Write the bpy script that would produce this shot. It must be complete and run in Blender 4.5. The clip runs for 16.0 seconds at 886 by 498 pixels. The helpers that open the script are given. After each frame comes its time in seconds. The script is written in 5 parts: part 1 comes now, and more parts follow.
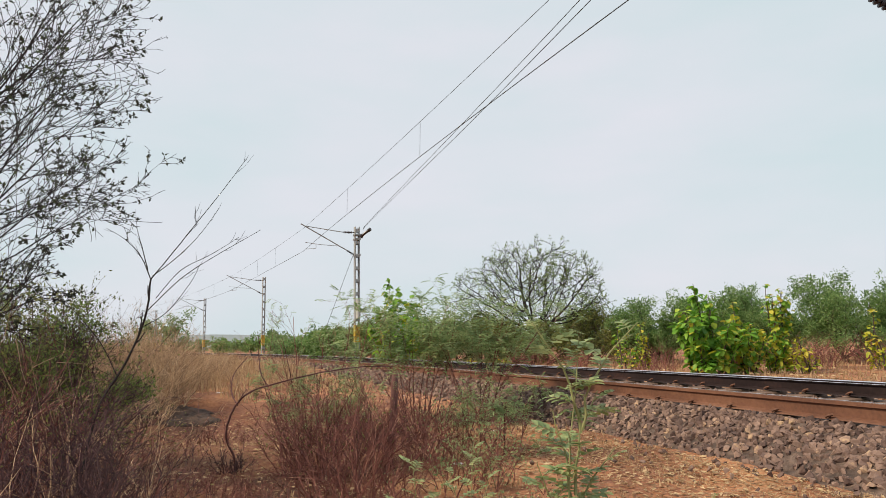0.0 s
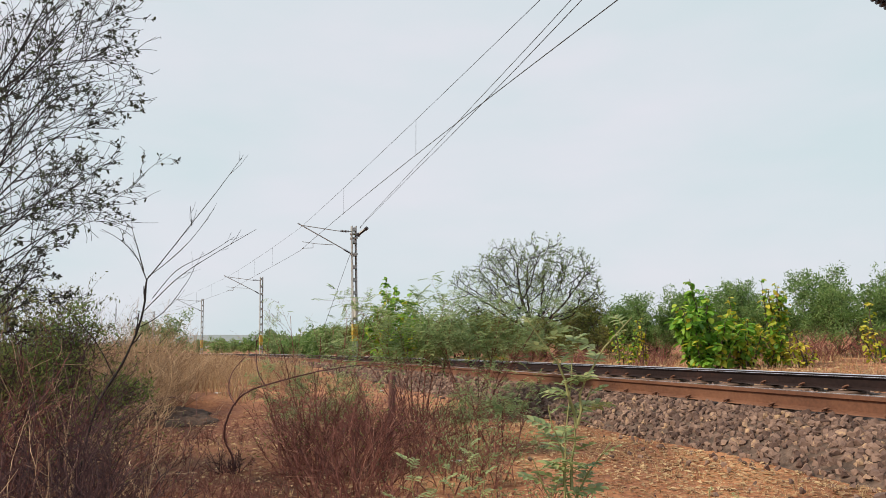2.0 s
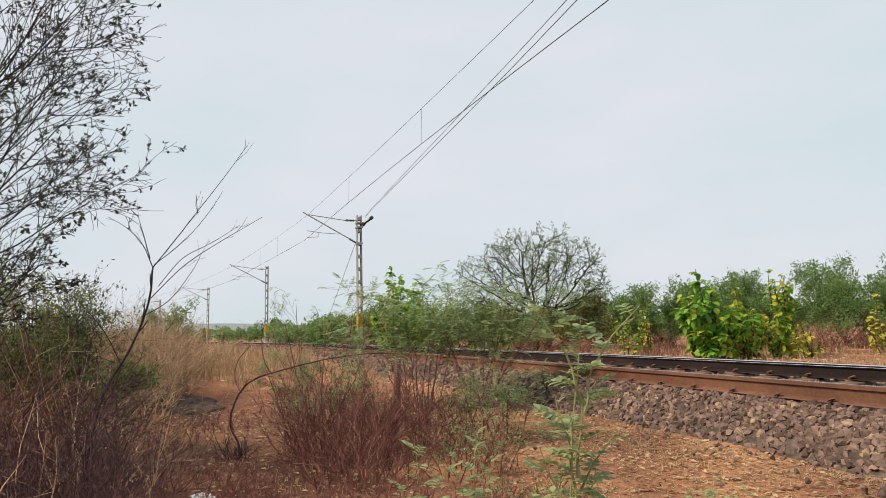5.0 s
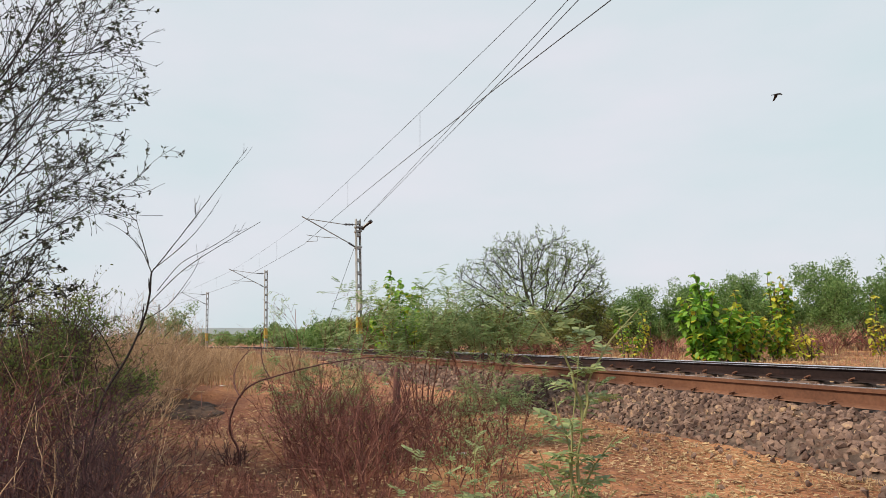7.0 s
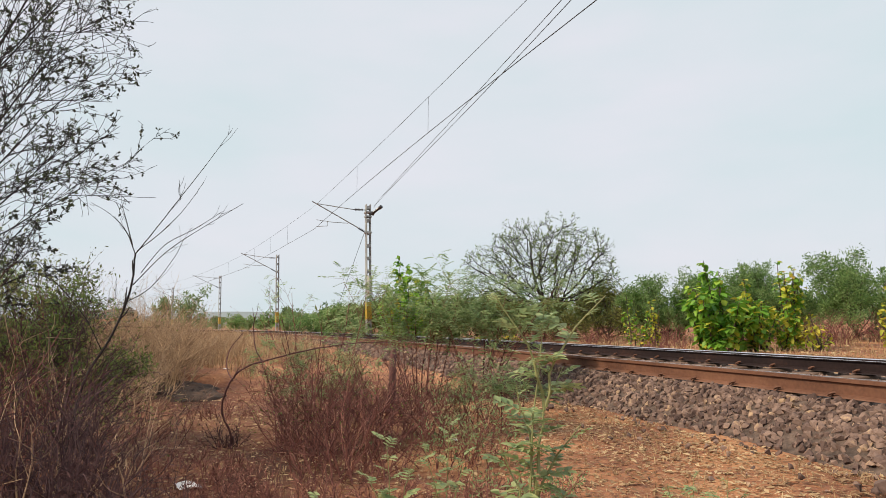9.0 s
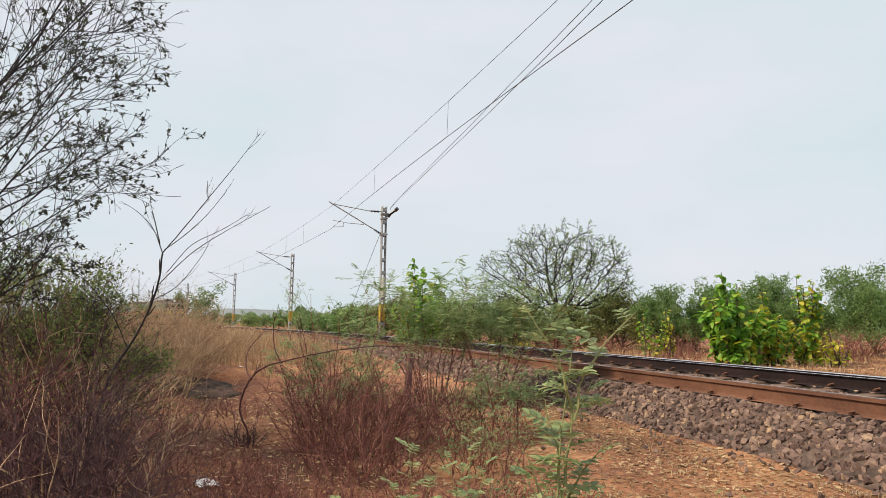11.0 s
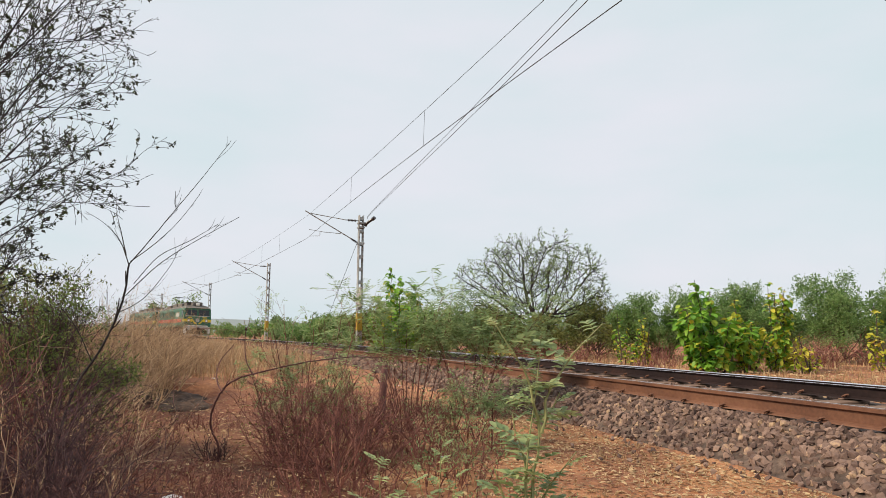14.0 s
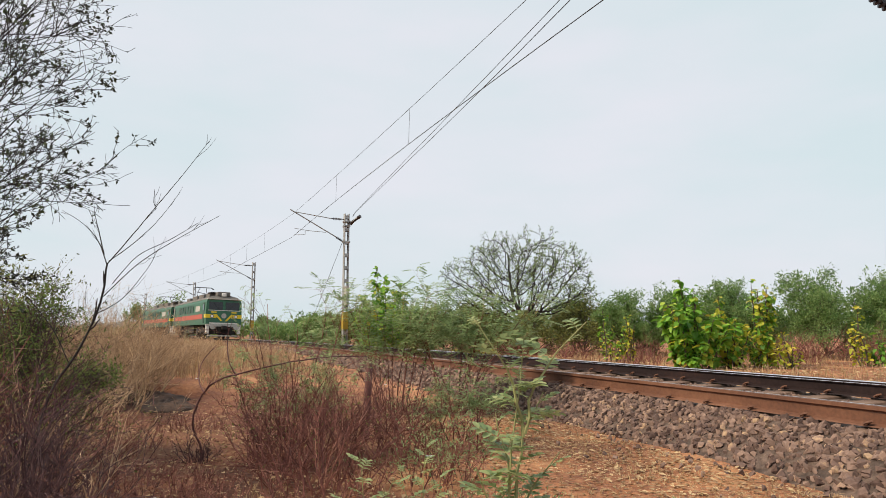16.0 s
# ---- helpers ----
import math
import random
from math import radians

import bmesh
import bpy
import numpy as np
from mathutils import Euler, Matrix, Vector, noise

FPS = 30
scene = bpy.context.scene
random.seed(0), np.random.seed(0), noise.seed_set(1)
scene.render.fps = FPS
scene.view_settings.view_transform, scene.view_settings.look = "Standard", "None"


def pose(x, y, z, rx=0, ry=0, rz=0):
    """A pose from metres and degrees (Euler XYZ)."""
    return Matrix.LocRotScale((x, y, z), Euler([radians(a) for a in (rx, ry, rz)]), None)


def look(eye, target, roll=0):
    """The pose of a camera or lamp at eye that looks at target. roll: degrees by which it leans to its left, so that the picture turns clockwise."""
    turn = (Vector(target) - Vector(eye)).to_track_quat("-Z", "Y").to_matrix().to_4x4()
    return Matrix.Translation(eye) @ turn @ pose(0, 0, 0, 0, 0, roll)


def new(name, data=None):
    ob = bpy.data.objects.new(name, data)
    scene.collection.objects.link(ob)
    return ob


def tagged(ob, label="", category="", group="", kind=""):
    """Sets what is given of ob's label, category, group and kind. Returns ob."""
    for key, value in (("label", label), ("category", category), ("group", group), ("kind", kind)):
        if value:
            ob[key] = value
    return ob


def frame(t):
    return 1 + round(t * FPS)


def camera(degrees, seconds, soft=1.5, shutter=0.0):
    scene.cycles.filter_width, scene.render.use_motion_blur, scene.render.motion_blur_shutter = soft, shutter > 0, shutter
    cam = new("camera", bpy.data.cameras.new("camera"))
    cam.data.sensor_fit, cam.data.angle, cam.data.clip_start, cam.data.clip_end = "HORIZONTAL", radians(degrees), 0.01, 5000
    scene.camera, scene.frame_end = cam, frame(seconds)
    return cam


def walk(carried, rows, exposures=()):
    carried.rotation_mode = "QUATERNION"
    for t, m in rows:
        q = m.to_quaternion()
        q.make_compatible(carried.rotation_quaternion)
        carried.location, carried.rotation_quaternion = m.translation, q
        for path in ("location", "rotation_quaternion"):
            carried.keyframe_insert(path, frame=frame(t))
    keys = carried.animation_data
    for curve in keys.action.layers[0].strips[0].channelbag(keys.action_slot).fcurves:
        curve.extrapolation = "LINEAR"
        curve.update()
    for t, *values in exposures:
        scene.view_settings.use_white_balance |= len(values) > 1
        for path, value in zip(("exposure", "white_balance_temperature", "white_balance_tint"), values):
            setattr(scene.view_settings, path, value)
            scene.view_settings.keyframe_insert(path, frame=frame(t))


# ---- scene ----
cam = camera(68.0, 16.0, soft=0.85)
PATH = [
    (0, (-0.136, -0.059, 1.572), (-0.099, 1.92, 1.858), -1.1),
    (0.5, (-0.135, -0.064, 1.569), (-0.094, 1.915, 1.854), -0.9),
    (1, (-0.129, -0.068, 1.571), (-0.092, 1.912, 1.85), -1.1),
    (1.5, (-0.126, -0.069, 1.569), (-0.087, 1.911, 1.85), -1.5),
    (2, (-0.126, -0.064, 1.568), (-0.081, 1.916, 1.848), -1.7),
    (2.5, (-0.13, -0.06, 1.566), (-0.088, 1.922, 1.833), -1.8),
    (3, (-0.124, -0.061, 1.565), (-0.078, 1.921, 1.828), -1.8),
    (3.5, (-0.128, -0.057, 1.565), (-0.092, 1.927, 1.813), -1.4),
    (4, (-0.134, -0.054, 1.562), (-0.109, 1.931, 1.804), -1.4),
    (6.5, (-0.129, -0.05, 1.565), (-0.092, 1.932, 1.827), -1.6),
    (7, (-0.131, -0.049, 1.564), (-0.099, 1.934, 1.824), -1.7),
    (7.5, (-0.102, -0.032, 1.56), (-0.059, 1.953, 1.804), -1.4),
    (8, (0.0, 0.019, 1.553), (0.015, 2.006, 1.778), -1.1),
    (10.5, (0.049, 0.029, 1.576), (0.025, 2.017, 1.794), -0.7),
    (11, (-0.022, 0.004, 1.581), (-0.072, 1.99, 1.81), 0.7),
    (11.5, (-0.027, 0.001, 1.579), (-0.081, 1.986, 1.814), 0.5),
    (12, (-0.006, 0.01, 1.584), (-0.024, 1.996, 1.816), 0.4),
    (12.5, (0.004, 0.007, 1.59), (0.004, 1.991, 1.844), 0.2),
    (13, (0.013, 0.011, 1.594), (0.023, 1.995, 1.849), 0.2),
    (13.5, (0.012, 0.017, 1.595), (0.021, 2.0, 1.855), 0.2),
    (14, (0.015, 0.021, 1.594), (0.032, 2.004, 1.85), 0.3),
    (14.5, (0.019, 0.034, 1.596), (0.033, 2.018, 1.847), 0.2),
    (15, (0.02, 0.04, 1.592), (0.045, 2.023, 1.852), 0.2),
    (15.5, (0.027, 0.046, 1.591), (0.068, 2.03, 1.84), -0.1),
    (16, (0.03, 0.053, 1.598), (0.089, 2.037, 1.849), -0.1),
]
walk(cam, [(t, look(eye, target, roll)) for t, eye, target, roll in PATH],
     exposures=[(0, 0.0), (4, 0.0), (8, 0.02), (11, 0.05), (16, 0.06)])

# ---- world, sun, exposure ----
world = bpy.data.worlds.new("world")
scene.world = world
world.use_nodes = True
wn, wl = world.node_tree.nodes, world.node_tree.links
wn.clear()
w_out = wn.new("ShaderNodeOutputWorld")
w_bg = wn.new("ShaderNodeBackground")
w_sky = wn.new("ShaderNodeTexSky")
w_sky.sky_type = "NISHITA"
w_sky.sun_disc = False
w_sky.sun_elevation = radians(41)
w_sky.sun_rotation = radians(-112)
w_sky.air_density, w_sky.dust_density, w_sky.ozone_density = 1.0, 4.0, 1.5
# thin cloud layer over the whole sky
w_co = wn.new("ShaderNodeTexCoord")
w_map = wn.new("ShaderNodeMapping")
w_map.inputs["Scale"].default_value = (1.0, 1.0, 3.0)
w_noise = wn.new("ShaderNodeTexNoise")
w_noise.inputs["Scale"].default_value = 2.2
w_noise.inputs["Detail"].default_value = 5.0
w_noise.inputs["Roughness"].default_value = 0.5
w_ramp = wn.new("ShaderNodeValToRGB")
w_ramp.color_ramp.elements[0].position, w_ramp.color_ramp.elements[0].color = 0.32, (6.75, 7.8, 8.15, 1)
w_ramp.color_ramp.elements[1].position, w_ramp.color_ramp.elements[1].color = 0.64, (7.9, 8.05, 8.65, 1)
w_mix = wn.new("ShaderNodeMix")
w_mix.data_type = "RGBA"
w_mix.inputs[0].default_value = 0.93
wl.new(w_co.outputs["Generated"], w_map.inputs["Vector"])
wl.new(w_map.outputs["Vector"], w_noise.inputs["Vector"])
wl.new(w_noise.outputs["Fac"], w_ramp.inputs["Fac"])
wl.new(w_sky.outputs["Color"], w_mix.inputs[6])
wl.new(w_ramp.outputs["Color"], w_mix.inputs[7])
wl.new(w_mix.outputs[2], w_bg.inputs["Color"])
w_bg.inputs["Strength"].default_value = 0.1
wl.new(w_bg.outputs["Background"], w_out.inputs["Surface"])

sun = new("sun", bpy.data.lights.new("sun", "SUN"))
sun.data.energy, sun.data.angle, sun.data.color = 4.5, radians(10), (1.0, 0.82, 0.60)
sun.matrix_world = look((-32, -13, 33), (0, 0, 0))

# ---- plan: a curved single track ----
CX, CY, RAD = -362.83, -117.78, 387.53      # centre and radius of the track's middle line
A0 = math.atan2(-CY, -CX)
RAIL = 1.0                                  # head of the inner rail
CANT = 0.05                                 # the outer rail stands higher
GAUGE = 1.676


def arc(s, off=0.0, z=0.0):
    a = A0 + s / RAD
    return Vector((CX + (RAD + off) * math.cos(a), CY + (RAD + off) * math.sin(a), z))


def across(x, y):
    """Along the track and across it, from a place."""
    return (math.atan2(y - CY, x - CX) - A0) * RAD, math.hypot(x - CX, y - CY) - RAD


def heading(s):
    return math.degrees(A0 + s / RAD)


def step(a, b, v):
    k = min(1.0, max(0.0, (v - a) / (b - a)))
    return k * k * (3 - 2 * k)


def ground_z(x, y):
    s, q = across(x, y)
    near = 0.45 + 0.12 * step(8.5, 13, y) * step(1.5, -2.5, x) + 0.17 * step(11.45, 11.75, y + 0.25 * math.sin(x * 1.7)) * step(-3.4, -4.2, x)
    near += 0.12 * step(-2.2, -3.2, x) * step(9, 4, y)
    near -= 0.15 * math.exp(-((x + 3.9) ** 2 / 1.6 + (y - 9.6) ** 2 / 2.4))
    far = 0.62 + 0.10 * step(2, 6, q)
    z = near + (far - near) * step(-1.5, 1.8, q)
    d = math.hypot(x, y)
    n = noise.noise(Vector((x * 0.9, y * 0.9, 0))) * 0.035 + noise.noise(Vector((x * 4, y * 4, 3))) * 0.012
    if d > 60:
        n += 1.2 * noise.noise(Vector((x * 0.01, y * 0.01, 7))) * step(60, 400, d) * step(4, 60, abs(q))
    return z + n


# ---- mesh helpers ----
def link_mesh(name, verts, faces, material, parent=None, label="", smooth=False, mats=None):
    me = bpy.data.meshes.new(name)
    me.from_pydata(verts, [], faces)
    for m in (mats or [material]):
        me.materials.append(m)
    if smooth:
        me.polygons.foreach_set("use_smooth", [True] * len(me.polygons))
    me.update()
    ob = new(name, me)
    if parent:
        ob.parent = parent
    if label:
        ob["label"] = label
    return ob


def part(name, bm, material, parent=None, label="", smooth=False):
    me = bpy.data.meshes.new(name)
    bmesh.ops.recalc_face_normals(bm, faces=bm.faces[:])
    bm.to_mesh(me)
    bm.free()
    me.materials.append(material)
    if smooth:
        me.polygons.foreach_set("use_smooth", [True] * len(me.polygons))
    ob = new(name, me)
    if parent:
        ob.parent = parent
    if label:
        ob["label"] = label
    return ob


def box(bm, x0, x1, y0, y1, z0, z1, bevel=0.0, m=None):
    geo = bmesh.ops.create_cube(bm, size=1.0)
    vs = geo["verts"]
    mat = Matrix.Translation(((x0 + x1) / 2, (y0 + y1) / 2, (z0 + z1) / 2)) @ Matrix.Diagonal((x1 - x0, y1 - y0, z1 - z0, 1))
    bmesh.ops.transform(bm, matrix=(m @ mat) if m else mat, verts=vs)
    if bevel:
        es = list({e for v in vs for e in v.link_edges})
        bmesh.ops.bevel(bm, geom=es, offset=bevel, segments=2, affect="EDGES", profile=0.5)


def rod(bm, a, b, r, r2=None, sides=8):
    a, b = Vector(a), Vector(b)
    d = b - a
    m = Matrix.Translation((a + b) / 2) @ d.to_track_quat("Z", "Y").to_matrix().to_4x4()
    bmesh.ops.create_cone(bm, cap_ends=True, segments=sides, radius1=r, radius2=r if r2 is None else r2, depth=d.length, matrix=m)


def tube(vs, fs, pts, radii, sides=3):
    """Adds a tapered tube along pts to the lists."""
    base = len(vs)
    n = len(pts)
    for i, p in enumerate(pts):
        d = pts[min(i + 1, n - 1)] - pts[max(i - 1, 0)]
        if d.length < 1e-6:
            d = Vector((0, 0, 1))
        d.normalize()
        u = d.cross(Vector((0.31, 0.17, 0.93)))
        if u.length < 1e-3:
            u = d.cross(Vector((1, 0, 0)))
        u.normalize()
        v = d.cross(u)
        for k in range(sides):
            c, t = math.cos(2 * math.pi * k / sides), math.sin(2 * math.pi * k / sides)
            vs.append(tuple(p + (u * c + v * t) * radii[i]))
    for i in range(n - 1):
        for k in range(sides):
            a = base + i * sides + k
            b = base + i * sides + (k + 1) % sides
            fs.append((a, b, b + sides, a + sides))
    fs.append(tuple(base + k for k in range(sides))[::-1])
    fs.append(tuple(base + (n - 1) * sides + k for k in range(sides)))


def rand_dir(rng):
    while True:
        v = Vector((rng.uniform(-1, 1), rng.uniform(-1, 1), rng.uniform(-1, 1)))
        if 0.05 < v.length < 1:
            return v.normalized()


def leaf(vs, fs, p, d, up, length, width, fold=0.15):
    """A small folded leaf: two triangles on either side of its rib."""
    d = d.normalized()
    side = d.cross(up)
    if side.length < 1e-3:
        side = d.cross(Vector((1, 0.2, 0)))
    side.normalize()
    n = side.cross(d)
    b = len(vs)
    mid = p + d * length * 0.5
    vs.append(tuple(p))
    vs.append(tuple(mid + side * width * 0.5 + n * width * fold))
    vs.append(tuple(p + d * length))
    vs.append(tuple(mid - side * width * 0.5 + n * width * fold))
    fs.append((b, b + 1, b + 2))
    fs.append((b, b + 2, b + 3))


def round_leaf(vs, fs, p, d, up, length, width):
    """A broad leaf of eight corners, bowed along its rib."""
    d = d.normalized()
    side = d.cross(up)
    if side.length < 1e-3:
        side = d.cross(Vector((1, 0.2, 0)))
    side.normalize()
    n = side.cross(d)
    b = len(vs)
    rim = ((0.0, 0.0), (0.18, 0.62), (0.5, 1.0), (0.82, 0.62), (1.0, 0.0))
    for t, w in rim:
        vs.append(tuple(p + d * length * t - n * length * 0.25 * t * t))
    for t, w in rim[1:4]:
        vs.append(tuple(p + d * length * t + side * width * 0.5 * w + n * (0.12 * width * w - length * 0.25 * t * t)))
    for t, w in rim[1:4]:
        vs.append(tuple(p + d * length * t - side * width * 0.5 * w + n * (0.12 * width * w - length * 0.25 * t * t)))
    for o in (5, 8):
        fs.append((b, b + 1, b + o))
        fs.append((b + 1, b + 2, b + o + 1, b + o))
        fs.append((b + 2, b + 3, b + o + 2, b + o + 1))
        fs.append((b + 3, b + 4, b + o + 2))


def frond(vs, fs, p, d, up, length, pairs, ll, lw):
    """A feathered leaf: pairs of leaflets along a thin rib."""
    d = d.normalized()
    side = d.cross(up)
    if side.length < 1e-3:
        side = d.cross(Vector((1, 0.2, 0)))
    side.normalize()
    for i in range(pairs):
        t = (i + 1) / pairs
        q = p + d * length * t - up * length * 0.2 * t * t
        for sg in (1, -1):
            leaf(vs, fs, q, side * sg + d * 0.45 - up * 0.15, up, ll * (1 - 0.35 * abs(t - 0.55)), lw)


def grow(rng, p, d, length, radius, level, spec, out, tips, limit=None):
    """A limb and its twigs. spec: one dict a level with wander, lift, count, angle, ratio, from."""
    sp = spec[level]
    n = sp.get("n", 5)
    pts = [p.copy()]
    cur = d.normalized()
    for i in range(n):
        cur = (cur + rand_dir(rng) * sp["wander"] + Vector((0, 0, sp["lift"]))).normalized()
        nxt = pts[-1] + cur * length / n
        if i > 0 and limit and not limit(nxt):
            break
        pts.append(nxt)
    n = len(pts) - 1
    radii = [max(radius * (1 - sp.get("taper", 0.7) * i / n), spec[0].get("tip", 0.0)) for i in range(n + 1)]
    out.append((pts, radii, level))
    if level + 1 < len(spec):
        for _ in range(sp["count"]):
            t = rng.uniform(sp.get("from", 0.25), 1.0)
            i = min(n - 1, int(t * n))
            f = t * n - i
            q = pts[i].lerp(pts[i + 1], f)
            ax = (pts[i + 1] - pts[i]).normalized()
            sideways = ax.cross(rand_dir(rng))
            if sideways.length < 1e-3:
                continue
            sideways.normalize()
            a = radians(sp["angle"] * rng.uniform(0.6, 1.3))
            nd = ax * math.cos(a) + sideways * math.sin(a)
            grow(rng, q, nd, length * sp["ratio"] * rng.uniform(0.6, 1.2) * (1.15 - 0.5 * t), max(radii[i] * 0.6, spec[0].get("least", 0.0018)), level + 1, spec, out, tips, limit)
    if level >= len(spec) - 2:
        for i in range(1, n + 1):
            tips.append((pts[i], (pts[i] - pts[i - 1]).normalized(), level))


# ---- materials ----
def nodes_of(name):
    m = bpy.data.materials.new(name)
    m.use_nodes = True
    nt = m.node_tree
    return m, nt.nodes, nt.links, nt.nodes["Principled BSDF"]


def ramp(n, stops):
    r = n.new("ShaderNodeValToRGB")
    el = r.color_ramp.elements
    while len(el) < len(stops):
        el.new(0.5)
    for e, (p, c) in zip(el, stops):
        e.position, e.color = p, (*c, 1)
    return r


def surface(name, stops, scale=4.0, rough=0.85, bump=0.3, fine=40.0, metal=0.0, detail=6.0, spread=0.0, random_from="", dist=0.02, coords="Object"):
    """A mottled surface: colour from coarse and fine noise, with bump. random_from: Object or Island variation."""
    m, n, l, b = nodes_of(name)
    co = n.new("ShaderNodeTexCoord")
    big = n.new("ShaderNodeTexNoise")
    big.inputs["Scale"].default_value, big.inputs["Detail"].default_value = scale, detail
    small = n.new("ShaderNodeTexNoise")
    small.inputs["Scale"].default_value, small.inputs["Detail"].default_value = fine, 4.0
    l.new(co.outputs[coords], big.inputs["Vector"])
    l.new(co.outputs[coords], small.inputs["Vector"])
    add = n.new("ShaderNodeMath")
    add.operation = "MULTIPLY_ADD"
    l.new(small.outputs["Fac"], add.inputs[0])
    add.inputs[1].default_value = 0.5
    l.new(big.outputs["Fac"], add.inputs[2])
    last = add
    if random_from:
        if random_from == "Object":
            src, sock = n.new("ShaderNodeObjectInfo"), "Random"
        else:
            src, sock = n.new("ShaderNodeNewGeometry"), "Random Per Island"
        mad = n.new("ShaderNodeMath")
        mad.operation = "MULTIPLY_ADD"
        l.new(src.outputs[sock], mad.inputs[0])
        mad.inputs[1].default_value = spread
        l.new(add.outputs[0], mad.inputs[2])
        sub = n.new("ShaderNodeMath")
        sub.operation = "SUBTRACT"
        l.new(mad.outputs[0], sub.inputs[0])
        sub.inputs[1].default_value = spread / 2
        last = sub
    r = ramp(n, stops)
    sc = n.new("ShaderNodeMath")
    sc.operation = "SUBTRACT"
    l.new(last.outputs[0], sc.inputs[0])
    sc.inputs[1].default_value = 0.25
    l.new(sc.outputs[0], r.inputs["Fac"])
    l.new(r.outputs["Color"], b.inputs["Base Color"])
    b.inputs["Roughness"].default_value, b.inputs["Metallic"].default_value = rough, metal
    if bump:
        bp = n.new("ShaderNodeBump")
        bp.inputs["Strength"].default_value, bp.inputs["Distance"].default_value = bump, dist
        l.new(add.outputs[0], bp.inputs["Height"])
        l.new(bp.outputs["Normal"], b.inputs["Normal"])
    return m


def foliage(name, stops, rough=0.55, glow=0.45, scale=1.2):
    """Leaves: colour by leaf and by clump, with light let through."""
    m, n, l, b = nodes_of(name)
    geo = n.new("ShaderNodeNewGeometry")
    co = n.new("ShaderNodeTexCoord")
    big = n.new("ShaderNodeTexNoise")
    big.inputs["Scale"].default_value = scale
    l.new(co.outputs["Object"], big.inputs["Vector"])
    mad = n.new("ShaderNodeMath")
    mad.operation = "MULTIPLY_ADD"
    l.new(geo.outputs["Random Per Island"], mad.inputs[0])
    mad.inputs[1].default_value = 0.55
    l.new(big.outputs["Fac"], mad.inputs[2])
    sub = n.new("ShaderNodeMath")
    sub.operation = "SUBTRACT"
    l.new(mad.outputs[0], sub.inputs[0])
    sub.inputs[1].default_value = 0.28
    r = ramp(n, stops)
    l.new(sub.outputs[0], r.inputs["Fac"])
    l.new(r.outputs["Color"], b.inputs["Base Color"])
    b.inputs["Roughness"].default_value = rough
    tr = n.new("ShaderNodeBsdfTranslucent")
    l.new(r.outputs["Color"], tr.inputs["Color"])
    mx = n.new("ShaderNodeMixShader")
    mx.inputs[0].default_value = glow
    l.new(b.outputs["BSDF"], mx.inputs[1])
    l.new(tr.outputs["BSDF"], mx.inputs[2])
    l.new(mx.outputs["Shader"], n["Material Output"].inputs["Surface"])
    return m


def plain(name, colour, rough=0.5, metal=0.0, wear=0.25, scale=6.0):
    c = Vector(colour)
    return surface(name, [(0.25, tuple(c * (1 - wear))), (0.75, tuple(c))], scale=scale, rough=rough, metal=metal, bump=0.05, fine=60)


M_DIRT = surface("dry_earth", [(0.25, (0.104, 0.042, 0.022)), (0.42, (0.203, 0.080, 0.040)), (0.56, (0.327, 0.146, 0.068)), (0.78, (0.498, 0.268, 0.130))], scale=0.9, fine=17, bump=0.8, rough=0.95, dist=0.06)
def dark_soil_and_shade(m):
    """Damp red dug-over soil, darker than the rest, with thicket shade painted in."""
    n, l = m.node_tree.nodes, m.node_tree.links
    b = n["Principled BSDF"]
    plain_soil = b.inputs["Base Color"].links[0].from_socket
    co, sep = n.new("ShaderNodeTexCoord"), n.new("ShaderNodeSeparateXYZ")
    l.new(co.outputs["Object"], sep.inputs[0])
    rag = n.new("ShaderNodeTexNoise")
    rag.inputs["Scale"].default_value, rag.inputs["Detail"].default_value = 1.3, 5.0
    l.new(co.outputs["Object"], rag.inputs["Vector"])
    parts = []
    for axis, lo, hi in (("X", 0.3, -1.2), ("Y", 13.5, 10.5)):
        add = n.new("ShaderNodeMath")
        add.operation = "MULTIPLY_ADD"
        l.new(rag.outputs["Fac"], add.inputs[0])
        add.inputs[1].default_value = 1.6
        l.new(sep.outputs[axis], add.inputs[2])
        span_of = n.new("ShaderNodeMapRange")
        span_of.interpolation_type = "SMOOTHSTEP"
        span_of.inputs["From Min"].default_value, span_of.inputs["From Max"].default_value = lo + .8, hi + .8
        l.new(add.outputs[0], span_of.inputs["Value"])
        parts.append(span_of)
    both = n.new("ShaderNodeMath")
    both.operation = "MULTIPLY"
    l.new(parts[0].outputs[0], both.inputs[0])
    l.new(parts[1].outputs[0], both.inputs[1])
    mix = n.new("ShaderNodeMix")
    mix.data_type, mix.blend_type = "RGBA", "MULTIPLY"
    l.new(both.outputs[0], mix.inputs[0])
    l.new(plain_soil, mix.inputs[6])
    # Tint holds both the darker soil and the shade below the thickets.
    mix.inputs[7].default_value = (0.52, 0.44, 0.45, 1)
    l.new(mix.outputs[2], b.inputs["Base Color"])


